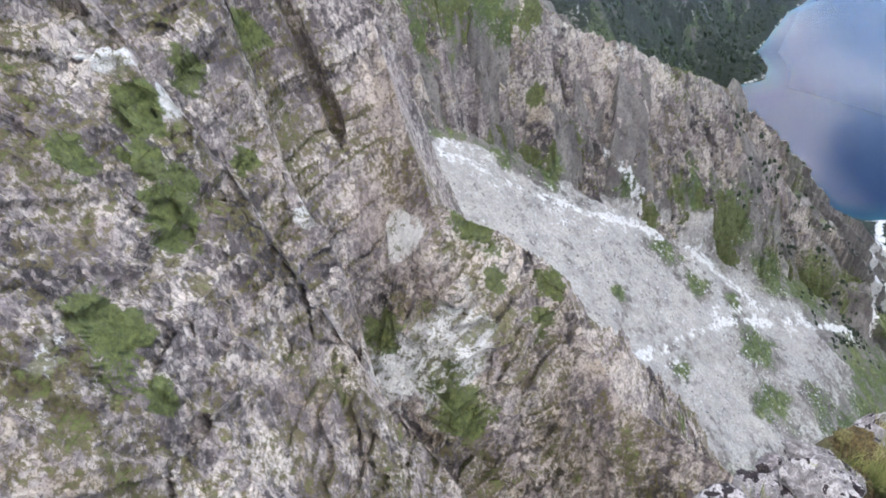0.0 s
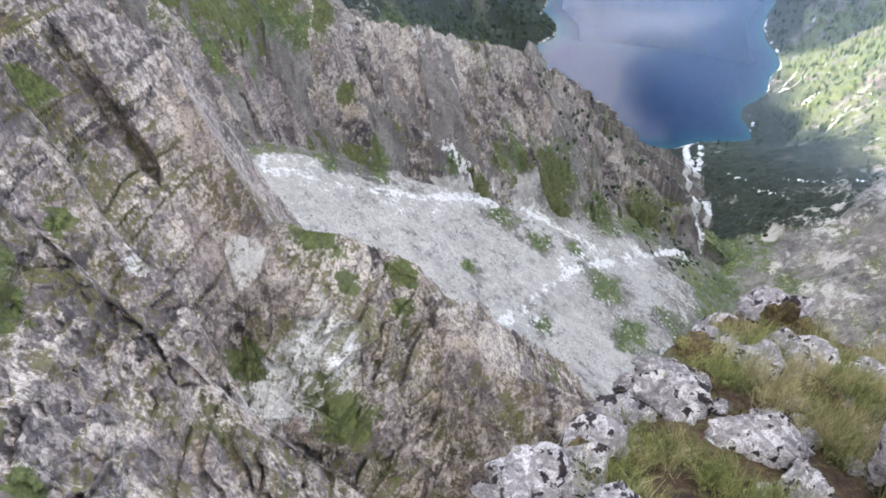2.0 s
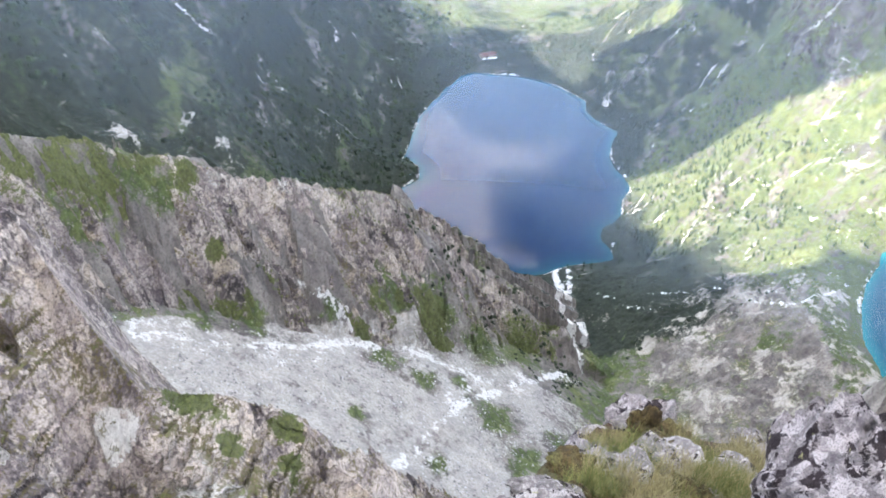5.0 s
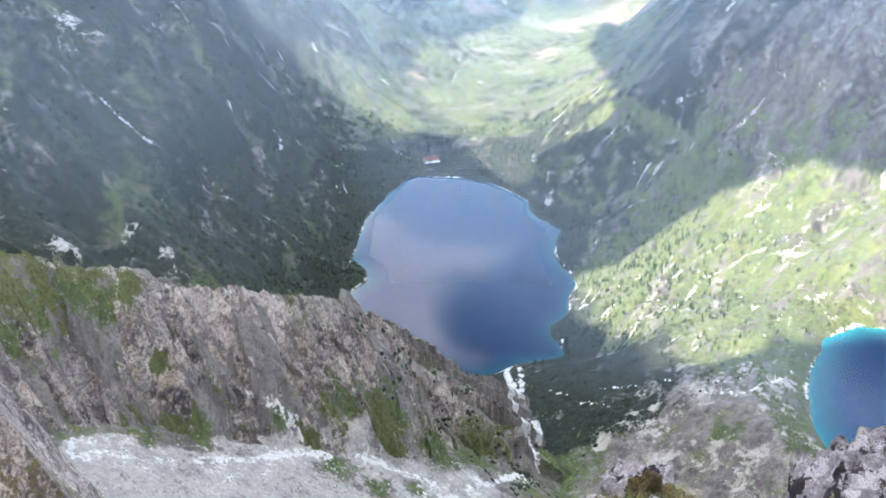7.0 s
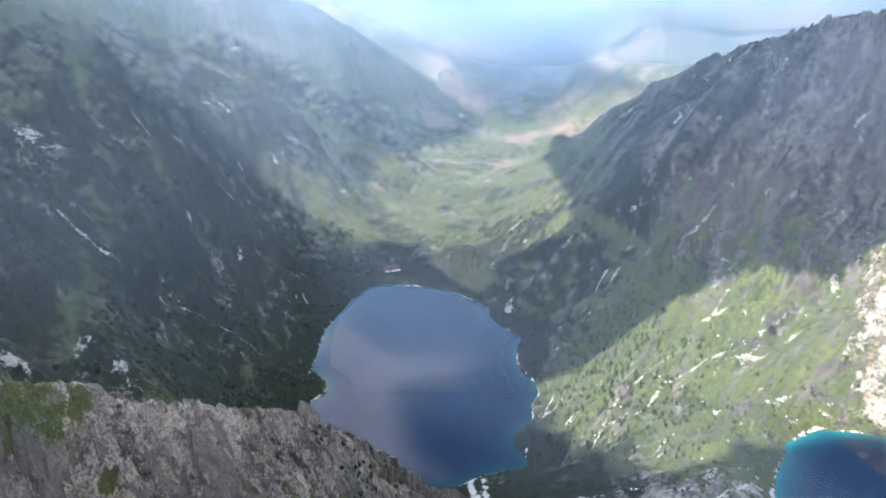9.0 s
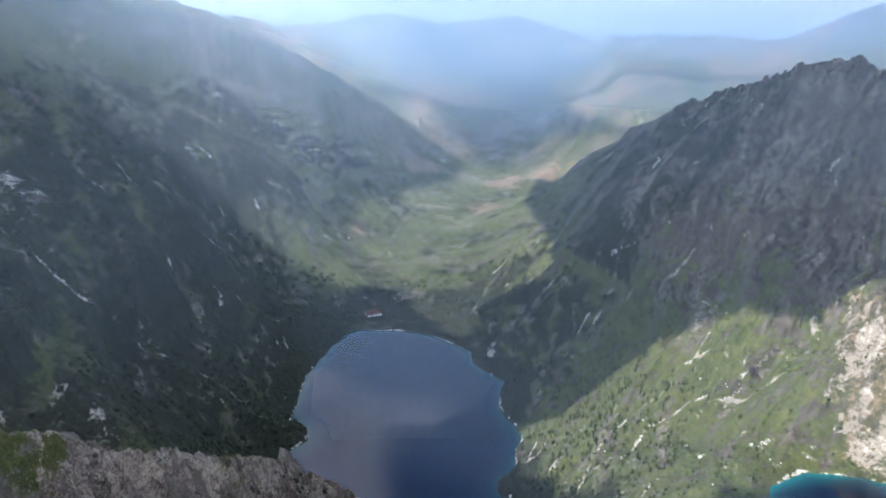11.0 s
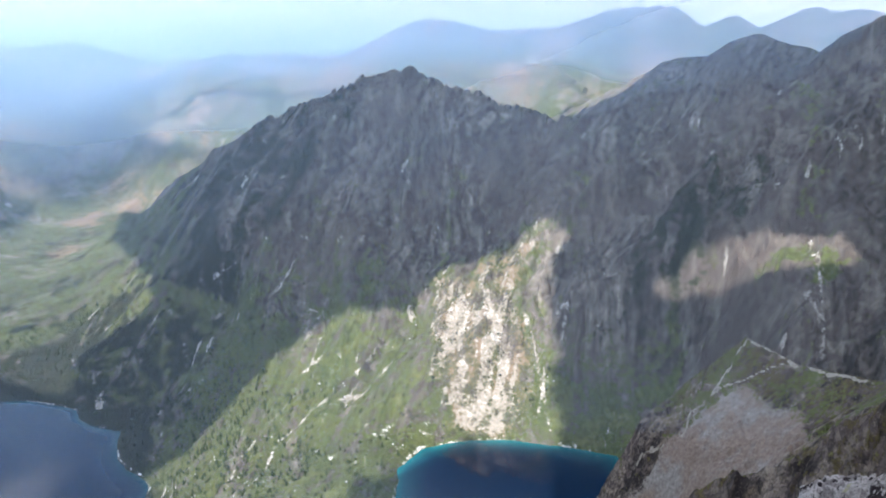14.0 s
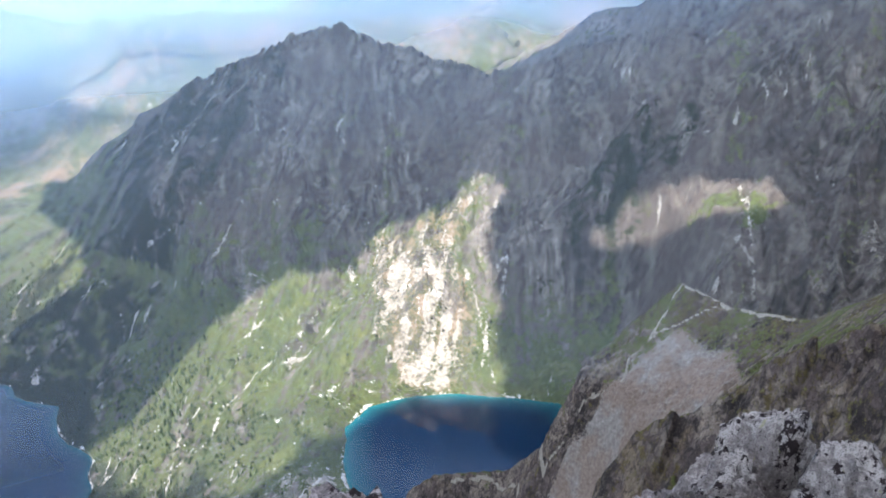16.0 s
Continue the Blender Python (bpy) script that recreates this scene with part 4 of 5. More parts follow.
pulpit = sheet("rock_ridge", np.arange(110, 430, 0.9), np.arange(-60, 400, 0.9), pulpit_shape, RIDGE_CRAG,
               {"green": lambda X, Y, Z: 0.36 * smooth(1.8, 0.6, steepness(X, Y, Z)) + 0.16 + 0.45 * fractal(X, Y, 26, 5, 0.6, 341) - 0.8 * smooth(10, -4, outline_distance(X, Y, PULPIT_SCREE)),
                "brown": lambda X, Y, Z: 0.40 * smooth(2.2, 0.7, steepness(X, Y, Z)) + 0.4 * fractal(X, Y, 24, 5, 0.6, 351) + 0.14 + 0.20 * (np.hypot(X, Y) < 240) - 0.6 * smooth(10, -4, outline_distance(X, Y, PULPIT_SCREE)),
                "path": lambda X, Y, Z: worn_paths(X, Y),
                "tone": lambda X, Y, Z: 0.40 + 0.8 * fractal(X, Y, 20, 5, 0.6, 343),
                "loose": lambda X, Y, Z: 1.15 * smooth(14, 2, outline_distance(X, Y, PULPIT_SCREE) + 7 * fractal(X, Y, 25, 4, 0.6, 361))}, soft=False)
tagged(pulpit, "brown rocky ridge crossed by a worn footpath", "ridge", kind="structure")

# ---- broken cloud overhead, and sheets that stand in for valley haze ----
CLOUD_BASE = 1900.0
SUNNY = [[(624, 1377, 5), (699, 1343, 53), (837, 1286, 192), (914, 1254, 270), (1019, 1211, 268), (1038, 1099, 324), (1123, 1122, 353), (1182, 1005, 413), (1288, 981, 476), (1272, 933, 456), (1167, 896, 388), (1100, 815, 331), (1064, 802, 260), (1052, 760, 214), (1010, 750, 192), (926, 841, 188), (783, 861, 189), (723, 875, 199), (645, 867, 189), (587, 871, 166), (548, 914, 143), (576, 1080, 76), (575, 1191, 32), (549, 1247, 5)],
         [(162, 2387, 253), (167, 2311, 192), (260, 2270, 120), (343, 2254, 61), (420, 2190, 22), (471, 2241, 18), (590, 2120, 12), (575, 1990, 12), (645, 1839, 14), (690, 1900, 40), (737, 1929, 61), (861, 1791, 178), (890, 1870, 185), (917, 1953, 194), (1178, 2771, 58), (1420, 3250, 20), (2300, 3400, 200), (3200, 4400, 300), (3200, 5200, 300), (1000, 5200, 300), (0, 5200, 300), (400, 4400, 300), (900, 3950, 200), (1250, 3620, 30), (1180, 3450, 20), (1080, 3330, 20), (888, 3116, 29), (600, 2834, 81), (310, 2433, 187)],
         [(-95, 2960, 480), (-60, 3060, 470), (110, 3040, 380), (220, 3010, 330), (190, 2950, 340), (130, 2900, 360)],
         [(2300, 3300, 300), (2700, 2700, 400), (2900, 2250, 350), (3500, 2150, 500), (3300, 3000, 500), (2700, 3600, 400)],
         [(2400, 2250, 300), (2560, 1880, 420), (2640, 1720, 520), (2700, 1640, 640), (2790, 1700, 600), (2760, 1950, 450), (2650, 2250, 300)],
         [(1216, 669, 417), (1248, 640, 475), (1241, 518, 538), (1195, 379, 576), (1169, 366, 552), (1176, 436, 526), (1211, 532, 473)]]
# small clouds that drift over the open valley floor (x, y, z, half width, half depth)
PUFFS = [(745, 2480, 5, 75, 40), (715, 2300, 5, 50, 40), (560, 2160, 12, 60, 35)]


def cloud_material():
    s = Shader("cloud")
    glow = s.node("ShaderNodeBsdfTranslucent")
    glow.inputs[0].default_value = (0.75, 0.78, 0.82, 1)
    clear = s.node("ShaderNodeBsdfTransparent")
    mix = s.node("ShaderNodeMixShader")
    mix.inputs[0].default_value = 0.10
    s.put(mix.inputs[1], glow.outputs[0]), s.put(mix.inputs[2], clear.outputs[0])
    s.put(s.out.inputs[0], mix.outputs[0])
    return s.mat


BANK_BASE = 1300.0
# masses of the bank: place, half widths and density
BANK = [(640, 4270, 250, 330, 1.1), (1080, 3800, 400, 230, 0.9), (660, 3560, 300, 330, 0.8), (730, 3060, 190, 330, 0.85), (1260, 3140, 130, 200, 0.5), (300, 3300, 260, 420, 0.9)]


def cloud_bank():
    """Loose white clouds over the country to the north."""
    s = Shader("thin cloud")
    a, b = s.node("ShaderNodeBsdfTranslucent"), s.node("ShaderNodeBsdfDiffuse")
    a.inputs[0].default_value = b.inputs[0].default_value = (0.80, 0.80, 0.84, 1)
    both, mix, clear = s.node("ShaderNodeAddShader"), s.node("ShaderNodeMixShader"), s.node("ShaderNodeBsdfTransparent")
    s.put(both.inputs[0], a.outputs[0]), s.put(both.inputs[1], b.outputs[0])
    s.put(mix.inputs[0], s.field("thick")), s.put(mix.inputs[1], clear.outputs[0]), s.put(mix.inputs[2], both.outputs[0])
    s.put(s.out.inputs[0], mix.outputs[0])
    X, Y = np.meshgrid(np.arange(-400, 2400, 25.0), np.arange(2600, 4900, 25.0))
    U, V = X + 190 * fractal(X, Y, 420, 5, 0.55, 621), Y + 190 * fractal(X, Y, 420, 5, 0.55, 622)
    thick = np.zeros(X.shape)
    for cx, cy, wx, wy, top in BANK:
        thick += top * np.exp(-((U - cx) / wx) ** 2 - ((V - cy) / wy) ** 2)
    thick = smooth(0.30, 1.0, thick + 0.16 * fractal(X, Y, 260, 5, 0.55, 623))
    ny, nx = X.shape
    i = (np.arange(ny - 1)[:, None] * nx + np.arange(nx - 1)[None, :]).ravel()
    quads = np.stack([i, i + 1, i + nx + 1, i + nx], 1).astype(np.int32)
    quads = quads[(thick.ravel()[quads] > 0.002).any(1)]
    co = np.stack([X, Y, BANK_BASE + 60 * thick], -1).reshape(-1, 3).astype(np.float32)
    return tagged(grid_mesh("cloud_bank", co, quads, s.mat, {"thick": thick.ravel()}), "loose grey-white clouds over the northern sky", "cloud", kind="structure")


cloud_bank()


def cloud_cover():
    flat = Vector((to_sun.x, to_sun.y)) / to_sun.z
    xs, ys = np.arange(-4400, 2100, 20.0), np.arange(-2200, 3500, 20.0)
    X, Y = np.meshgrid(xs, ys)
    open_sky = np.full(X.shape, 1e9)
    for region in SUNNY:
        lifted = [(x + (CLOUD_BASE - z) * flat.x, y + (CLOUD_BASE - z) * flat.y) for x, y, z in region]
        open_sky = np.minimum(open_sky, outline_distance(X, Y, lifted))
    for x, y, z, wx, wy in PUFFS:
        u, v = X - x - (CLOUD_BASE - z) * flat.x, Y - y - (CLOUD_BASE - z) * flat.y
        open_sky = np.maximum(open_sky, (1 - np.hypot(u / wx, v / wy)) * min(wx, wy))
    rim = 700 - np.maximum(np.abs(X + 1200) - 2500, np.abs(Y - 620) - 2120)
    rim = np.minimum(rim, np.maximum(2600 - Y, -200 - X))
    inside = np.minimum(open_sky, rim) + 42 * fractal(X, Y, 220, 6, 0.6, 601)
    thick = np.sqrt(np.clip(inside, 0, 900)) * 2.0 * (0.8 + 0.5 * fractal(X, Y, 500, 5, 0.5, 611))
    ny, nx = X.shape
    top = np.stack([X, Y, CLOUD_BASE + thick], -1).reshape(-1, 3)
    low = np.stack([X, Y, CLOUD_BASE - 0.25 * thick], -1).reshape(-1, 3)
    i = (np.arange(ny - 1)[:, None] * nx + np.arange(nx - 1)[None, :]).ravel()
    quads = np.stack([i, i + 1, i + nx + 1, i + nx], 1)
    quads = quads[(inside.ravel()[quads] > 0).all(1)]
    quads = np.concatenate([quads, quads[:, ::-1] + nx * ny])
    used, index = np.unique(quads, return_inverse=True)
    co = np.concatenate([top, low])[used].astype(np.float32)
    return tagged(grid_mesh("cloud_cover", co, index.reshape(-1, 4).astype(np.int32), cloud_material()), "broken white cloud layer with sunny gaps", "cloud", kind="structure")


cloud_cover()


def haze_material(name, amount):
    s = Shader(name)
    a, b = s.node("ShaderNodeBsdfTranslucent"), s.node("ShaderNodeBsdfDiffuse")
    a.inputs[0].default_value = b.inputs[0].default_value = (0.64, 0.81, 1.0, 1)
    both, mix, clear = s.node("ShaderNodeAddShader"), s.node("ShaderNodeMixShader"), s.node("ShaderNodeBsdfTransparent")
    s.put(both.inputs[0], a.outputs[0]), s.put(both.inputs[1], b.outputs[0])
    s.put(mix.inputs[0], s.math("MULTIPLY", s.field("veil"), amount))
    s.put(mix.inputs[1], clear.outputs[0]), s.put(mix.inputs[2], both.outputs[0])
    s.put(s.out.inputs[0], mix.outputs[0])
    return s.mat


def haze(radius, amount):
    """A translucent sheet across the valley in place of air haze, leaning with the sun's rays; it thins out close to
    the ground.
    """
    az, zs = np.radians(np.arange(-45, 110, 0.5)), np.concatenate([np.arange(-30, 900, 15.0), np.arange(900, 1500, 60.0)])
    A, H = np.meshgrid(az, zs)
    out = np.maximum(radius - 0.96 * np.cos(np.radians(70) - A) * np.clip(H, 0, 1200), 150)
    X, Y = out * np.sin(A), out * np.cos(A)
    floor = land_height(X, Y)
    bare = floor.copy()
    for _ in range(80):
        floor[:, 1:-1] = (floor[:, :-2] + floor[:, 1:-1] + floor[:, 2:]) / 3
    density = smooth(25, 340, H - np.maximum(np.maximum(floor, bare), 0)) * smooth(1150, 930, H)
    co = np.stack([X, Y, H], -1).reshape(-1, 3).astype(np.float32)
    ny, nx = X.shape
    i = (np.arange(ny - 1)[:, None] * nx + np.arange(nx - 1)[None, :]).ravel()
    quads = np.stack([i, i + 1, i + nx + 1, i + nx], 1).astype(np.int32)
    quads = quads[(density.ravel()[quads] > 0.002).any(1)]
    ob = grid_mesh("backdrop_haze_sheet", co, quads, haze_material("haze", amount), {"veil": density.ravel()})
    tagged(ob, "thin translucent sheet standing in for blue valley haze", "haze", kind="structure")


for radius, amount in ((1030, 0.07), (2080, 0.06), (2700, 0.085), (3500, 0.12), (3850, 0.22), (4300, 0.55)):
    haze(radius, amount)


def far_backdrop():
    """Hazy country and sky beyond the valley mouth, painted on a glowing wall."""
    s = Shader("glowing painted haze")
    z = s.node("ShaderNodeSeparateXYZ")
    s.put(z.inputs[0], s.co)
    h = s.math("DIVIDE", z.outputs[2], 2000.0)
    # haze and sky painted by height; the upper blue colours the lake's reflection
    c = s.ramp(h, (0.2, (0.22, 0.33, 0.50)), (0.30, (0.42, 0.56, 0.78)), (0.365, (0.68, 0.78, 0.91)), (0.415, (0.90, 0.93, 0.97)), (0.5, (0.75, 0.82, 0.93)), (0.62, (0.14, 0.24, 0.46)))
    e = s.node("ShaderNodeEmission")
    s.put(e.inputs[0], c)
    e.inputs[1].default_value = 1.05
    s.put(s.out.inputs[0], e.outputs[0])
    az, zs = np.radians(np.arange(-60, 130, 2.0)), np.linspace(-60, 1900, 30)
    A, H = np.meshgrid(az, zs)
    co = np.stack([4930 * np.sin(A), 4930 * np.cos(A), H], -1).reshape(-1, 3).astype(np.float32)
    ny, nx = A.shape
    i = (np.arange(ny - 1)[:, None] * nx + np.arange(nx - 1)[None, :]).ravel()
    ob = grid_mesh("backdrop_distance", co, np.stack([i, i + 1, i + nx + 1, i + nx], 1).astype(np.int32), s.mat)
    tagged(ob, "glowing backdrop painted with pale blue haze and white sky", "backdrop", kind="structure")


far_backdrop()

# ---- the outcrop at the camera's feet ----
def part(name, bm_or_mesh, material, parent=None, label=""):
    me = bm_or_mesh
    if isinstance(bm_or_mesh, bmesh.types.BMesh):
        me = bpy.data.meshes.new(name)
        bm_or_mesh.to_mesh(me)
        bm_or_mesh.free()
    me.materials.clear()
    me.materials.append(material)
    ob = new(name, me)
    ob.parent = parent
    if label:
        ob["label"] = label
    return ob


def lichen_material(name, dark_amount, tint=(1, 1, 1), blotch=0.04):
    """Granite crusted with plates of white and black lichen, and a little yellow-green."""
    s = Shader(name)
    body, wide = s.noise(0.30, 6, 0.6), s.noise(0.16, 4, 0.6)
    spots = s.noise(blotch, 6, 0.68, (1, 1, 1), 0.3)
    fine, grit = s.noise(0.022, 5, 0.7), s.noise(0.006, 3, 0.7)
    plates = s.cells(0.045)
    c = lambda r, g, b: (0.72 * r * tint[0], 0.665 * g * tint[1], 0.64 * b * tint[2])
    rock = s.ramp(body, (0.30, c(0.15, 0.14, 0.145)), (0.48, c(0.30, 0.285, 0.285)), (0.68, c(0.48, 0.46, 0.45)))
    rock = s.mix(s.ramp(s.math("ADD", s.mono(plates["Color"]), s.math("MULTIPLY", s.math("SUBTRACT", wide, 0.5), 2.2)), (0.50, 0.0), (0.62, 0.8)), rock, c(0.68, 0.67, 0.66))
    rock = s.mix(s.ramp(fine, (0.50, 0.0), (0.62, 0.7)), rock, c(0.60, 0.58, 0.57))
    rock = s.mix(s.ramp(fine, (0.34, 0.75), (0.44, 0.0)), rock, c(0.12, 0.105, 0.11))
    rock = s.mix(s.ramp(grit, (0.36, 0.8), (0.5, 0.0)), rock, c(0.11, 0.10, 0.105))
    where = s.math("ADD", spots, s.math("ADD", s.math("MULTIPLY", s.math("SUBTRACT", fine, 0.5), 0.30), s.math("MULTIPLY", s.math("SUBTRACT", wide, 0.5), 0.75)))
    rock = s.mix(s.ramp(where, (0.61 - dark_amount, 0.0), (0.635 - dark_amount, 1.0)), rock, c(0.035, 0.025, 0.028))
    yellow = s.ramp(s.noise(0.06, 5, 0.65, (1, 1, 1), 1.2), (0.66, 0.0), (0.69, 0.7))
    rock = s.mix(yellow, rock, (0.30, 0.29, 0.13))
    n = s.bump(body, 0.06, 0.8)
    n = s.bump(fine, 0.014, 1.0, n)
    n = s.bump(grit, 0.003, 0.9, n)
    return s.done(rock, 0.9, n)


def soil_material():
    s = Shader("mossy soil")
    big, fine, grit = s.noise(0.25, 5), s.noise(0.04, 5, 0.7), s.noise(0.009, 4, 0.7)
    c = s.ramp(big, (0.35, (0.035, 0.020, 0.013)), (0.5, (0.10, 0.052, 0.03)), (0.65, (0.11, 0.095, 0.038)))
    c = s.mix(s.ramp(fine, (0.5, 0.0), (0.65, 0.8)), c, (0.15, 0.135, 0.06))
    c = s.mix(s.ramp(grit, (0.4, 0.7), (0.55, 0.0)), c, (0.025, 0.018, 0.012))
    n = s.bump(fine, 0.03, 1.0)
    return s.done(c, 0.97, s.bump(grit, 0.01, 1.0, n))


def moss_material():
    s = Shader("moss cushion")
    big, fine = s.noise(0.09, 5), s.noise(0.012, 4, 0.7)
    c = s.ramp(big, (0.35, (0.035, 0.022, 0.012)), (0.5, (0.12, 0.08, 0.032)), (0.65, (0.16, 0.14, 0.055)))
    c = s.mix(s.ramp(fine, (0.4, 0.8), (0.6, 0.0)), c, (0.03, 0.022, 0.008))
    return s.done(c, 0.97, s.bump(fine, 0.012, 1.0, s.bump(big, 0.03, 0.8)))


def grass_material(name, lo, mid, hi):
    s = Shader(name)
    r = s.node("ShaderNodeNewGeometry").outputs["Random Per Island"]
    s.bsdf.inputs["Subsurface Weight"].default_value = 0.0
    return s.done(s.ramp(r, (0.0, lo), (0.5, mid), (1.0, hi)), 0.7)


LICHEN = lichen_material("lichen granite", 0.045)
LICHEN_DARK = lichen_material("black lichen granite", 0.075, (0.92, 0.89, 0.92), 0.07)
LICHEN_PALE = lichen_material("pale granite", -0.01, (1.1, 1.1, 1.1))
SOIL, MOSS = soil_material(), moss_material()
GRASS = grass_material("alpine grass", (0.06, 0.078, 0.018), (0.125, 0.135, 0.036), (0.24, 0.205, 0.08))
STRAW = grass_material("dry grass", (0.12, 0.10, 0.04), (0.26, 0.215, 0.10), (0.40, 0.34, 0.19))

OUTCROP_EDGE = ((-60, 0.9), (-20, 0.95), (-3, 1.08), (4, 1.25), (13, 1.36), (18, 1.8), (24, 2.55), (29.5, 3.1), (35, 3.0), (41, 3.2), (50, 3.0), (62, 2.7), (75, 3.2), (90, 3.4), (130, 3.0))


FOOT = (0.067, -0.038)


def outcrop_height(X, Y):
    X, Y = X - FOOT[0], Y - FOOT[1]
    az, r = np.degrees(np.arctan2(X, Y)), np.hypot(X, Y)
    edge = np.interp(az, [e[0] for e in OUTCROP_EDGE], [e[1] for e in OUTCROP_EDGE]) + 0.12 * fractal(X, Y, 0.5, 4, 0.5, 801)
    z = 910.40 - 0.5 * np.maximum(r, 0.45) + 0.85 * smooth(52, 76, az) * smooth(0.8, 2.4, r)
    z += 0.07 * fractal(X, Y, 0.55, 5, 0.55, 811) + 0.05 * facets(X, Y, 0.28, 821)
    return z - np.clip(r - edge, 0, 9) * 2.6


outcrop = sheet("outcrop_ground", np.arange(-1.6, 4.6, 0.028), np.arange(-2.2, 4.2, 0.028), outcrop_height, SOIL)
tagged(outcrop, "dark mossy soil on the summit outcrop", "ground", kind="structure")


def rest_height(x, y):
    return float(outcrop_height(np.array([[x]]), np.array([[y]]))[0, 0])


def boulder_mesh(name, size, seed, cuts=15, rough=0.11, detail=5):
    """A broken block: a ball cut by random planes, then weathered."""
    rng = random.Random(seed)
    bm = bmesh.new()
    bmesh.ops.create_icosphere(bm, subdivisions=detail, radius=1.0)
    planes = []
    for _ in range(cuts):
        n = Vector((rng.gauss(0, 1), rng.gauss(0, 1), rng.gauss(0, 0.8))).normalized()
        planes.append((n, rng.uniform(0.44, 0.80)))
    planes.append((Vector((rng.uniform(-0.3, 0.3), rng.uniform(-0.3, 0.3), 1)).normalized(), rng.uniform(0.45, 0.6)))
    off = Vector((seed * 3.1, seed * 1.7, 0))
    for v in bm.verts:
        p = v.co.copy()
        for n, d in planes:
            over = p.dot(n) - d
            if over > 0:
                p -= n * over * 0.98
        q = p * 1.6 + off
        p += v.co * rough * (0.8 * noise.fractal(q, 0.7, 2.1, 5) + 0.5 * abs(noise.noise(q * 5)) + 0.4 * noise.noise(q * 11))
        ridge_line = abs(noise.noise(q * 1.3 + Vector((9, 2, 4))))
        p -= v.co * 0.10 * max(0, 0.09 - ridge_line) / 0.09
        v.co = Vector((p.x * size[0], p.y * size[1], p.z * size[2]))
    for f in bm.faces:
        f.smooth = True
    me = bpy.data.meshes.new(name)
    bm.to_mesh(me)
    bm.free()
    return me


def boulder(az, r, size, seed, material, label, turn=0, sink=0.3, top=None):
    x, y, _ = plan(az, r, 0)
    x, y = x + FOOT[0], y + FOOT[1]
    size = tuple((0.76 if top is None else 0.88) * v for v in size)
    me = boulder_mesh("boulder", size, seed)
    ob = part("boulder", me, material)
    z = rest_height(x, y) + size[2] * (0.38 - sink)
    if top is not None:
        z = top - max(v.co.z for v in me.vertices)
    ob.matrix_world = pose(x, y, z, 0, 0, turn)
    return tagged(ob, label, "boulder", group="boulders on the outcrop")


WHITE_LABEL = "pale grey granite boulder crusted with white lichen"
DARK_LABEL = "grey granite boulder with black lichen blotches"
boulder(29.4, 2.88, (0.34, 0.26, 0.34), 3, LICHEN_DARK, "grey boulder capped with brown moss", 20, top=909.10)
boulder(23.5, 1.86, (0.25, 0.22, 0.17), 5, LICHEN, WHITE_LABEL, 50)
boulder(26.6, 2.68, (0.26, 0.20, 0.24), 51, LICHEN_DARK, DARK_LABEL, 75, top=909.05)
boulder(31.4, 2.95, (0.17, 0.16, 0.14), 53, LICHEN, WHITE_LABEL, 110)
boulder(25.2, 2.30, (0.17, 0.14, 0.12), 55, LICHEN_DARK, DARK_LABEL, 140)
boulder(20.8, 2.02, (0.15, 0.13, 0.11), 8, LICHEN_PALE, WHITE_LABEL, 10)
boulder(31.6, 2.36, (0.09, 0.08, 0.10), 9, LICHEN_PALE, "small upright grey stone in the grass", 30)
boulder(32.4, 1.78, (0.36, 0.25, 0.17), 12, LICHEN_PALE, "flat pale boulder crusted with white lichen", -25, 0.35)
boulder(39.5, 1.64, (0.24, 0.19, 0.17), 14, LICHEN, WHITE_LABEL, 70)
boulder(48.2, 2.04, (0.40, 0.40, 0.85), 15, LICHEN_DARK, "large granite boulder blotched with black lichen", 35, top=910.20)
boulder(8.8, 1.28, (0.15, 0.13, 0.15), 21, LICHEN, DARK_LABEL, 15, 0.1)
boulder(40.5, 2.28, (0.065, 0.05, 0.05), 23, LICHEN_PALE, "small pale stone in the grass", 5)
boulder(35.4, 1.58, (0.07, 0.06, 0.05), 25, LICHEN_PALE, "small pale stone in the grass", 45)
boulder(34.2, 2.66, (0.15, 0.12, 0.09), 27, LICHEN, WHITE_LABEL, 65)
boulder(38.9, 3.10, (0.17, 0.15, 0.12), 28, LICHEN, WHITE_LABEL, 15)
boulder(17.6, 1.60, (0.085, 0.08, 0.075), 31, LICHEN_DARK, DARK_LABEL, 80)
boulder(26.6, 2.55, (0.12, 0.1, 0.09), 33, LICHEN, WHITE_LABEL, 33)
boulder(3.5, 1.16, (0.09, 0.08, 0.07), 35, LICHEN, WHITE_LABEL, 12)
boulder(48.0, 1.62, (0.16, 0.14, 0.12), 37, LICHEN, WHITE_LABEL, 52)
boulder(79.6, 3.06, (0.30, 0.26, 0.60), 41, LICHEN, "tall jagged granite boulder with pale lichen", 24, top=910.18)
boulder(76.4, 2.86, (0.28, 0.25, 0.50), 43, LICHEN, "broad granite boulder with pale lichen", -12, top=910.04)
boulder(72.0, 2.86, (0.22, 0.20, 0.40), 47, LICHEN_DARK, "low granite block with dark lichen", 40, top=909.80)
boulder(84.5, 2.85, (0.36, 0.31, 0.6), 46, LICHEN, "blocky granite boulder with pale lichen", 61, top=910.22)
boulder(24.6, 2.50, (0.19, 0.16, 0.20), 57, LICHEN_DARK, DARK_LABEL, 20, top=909.06)
boulder(22.2, 2.22, (0.17, 0.15, 0.18), 58, LICHEN, WHITE_LABEL, 85, top=909.10)
boulder(19.2, 1.84, (0.13, 0.12, 0.12), 59, LICHEN_DARK, DARK_LABEL, 130)
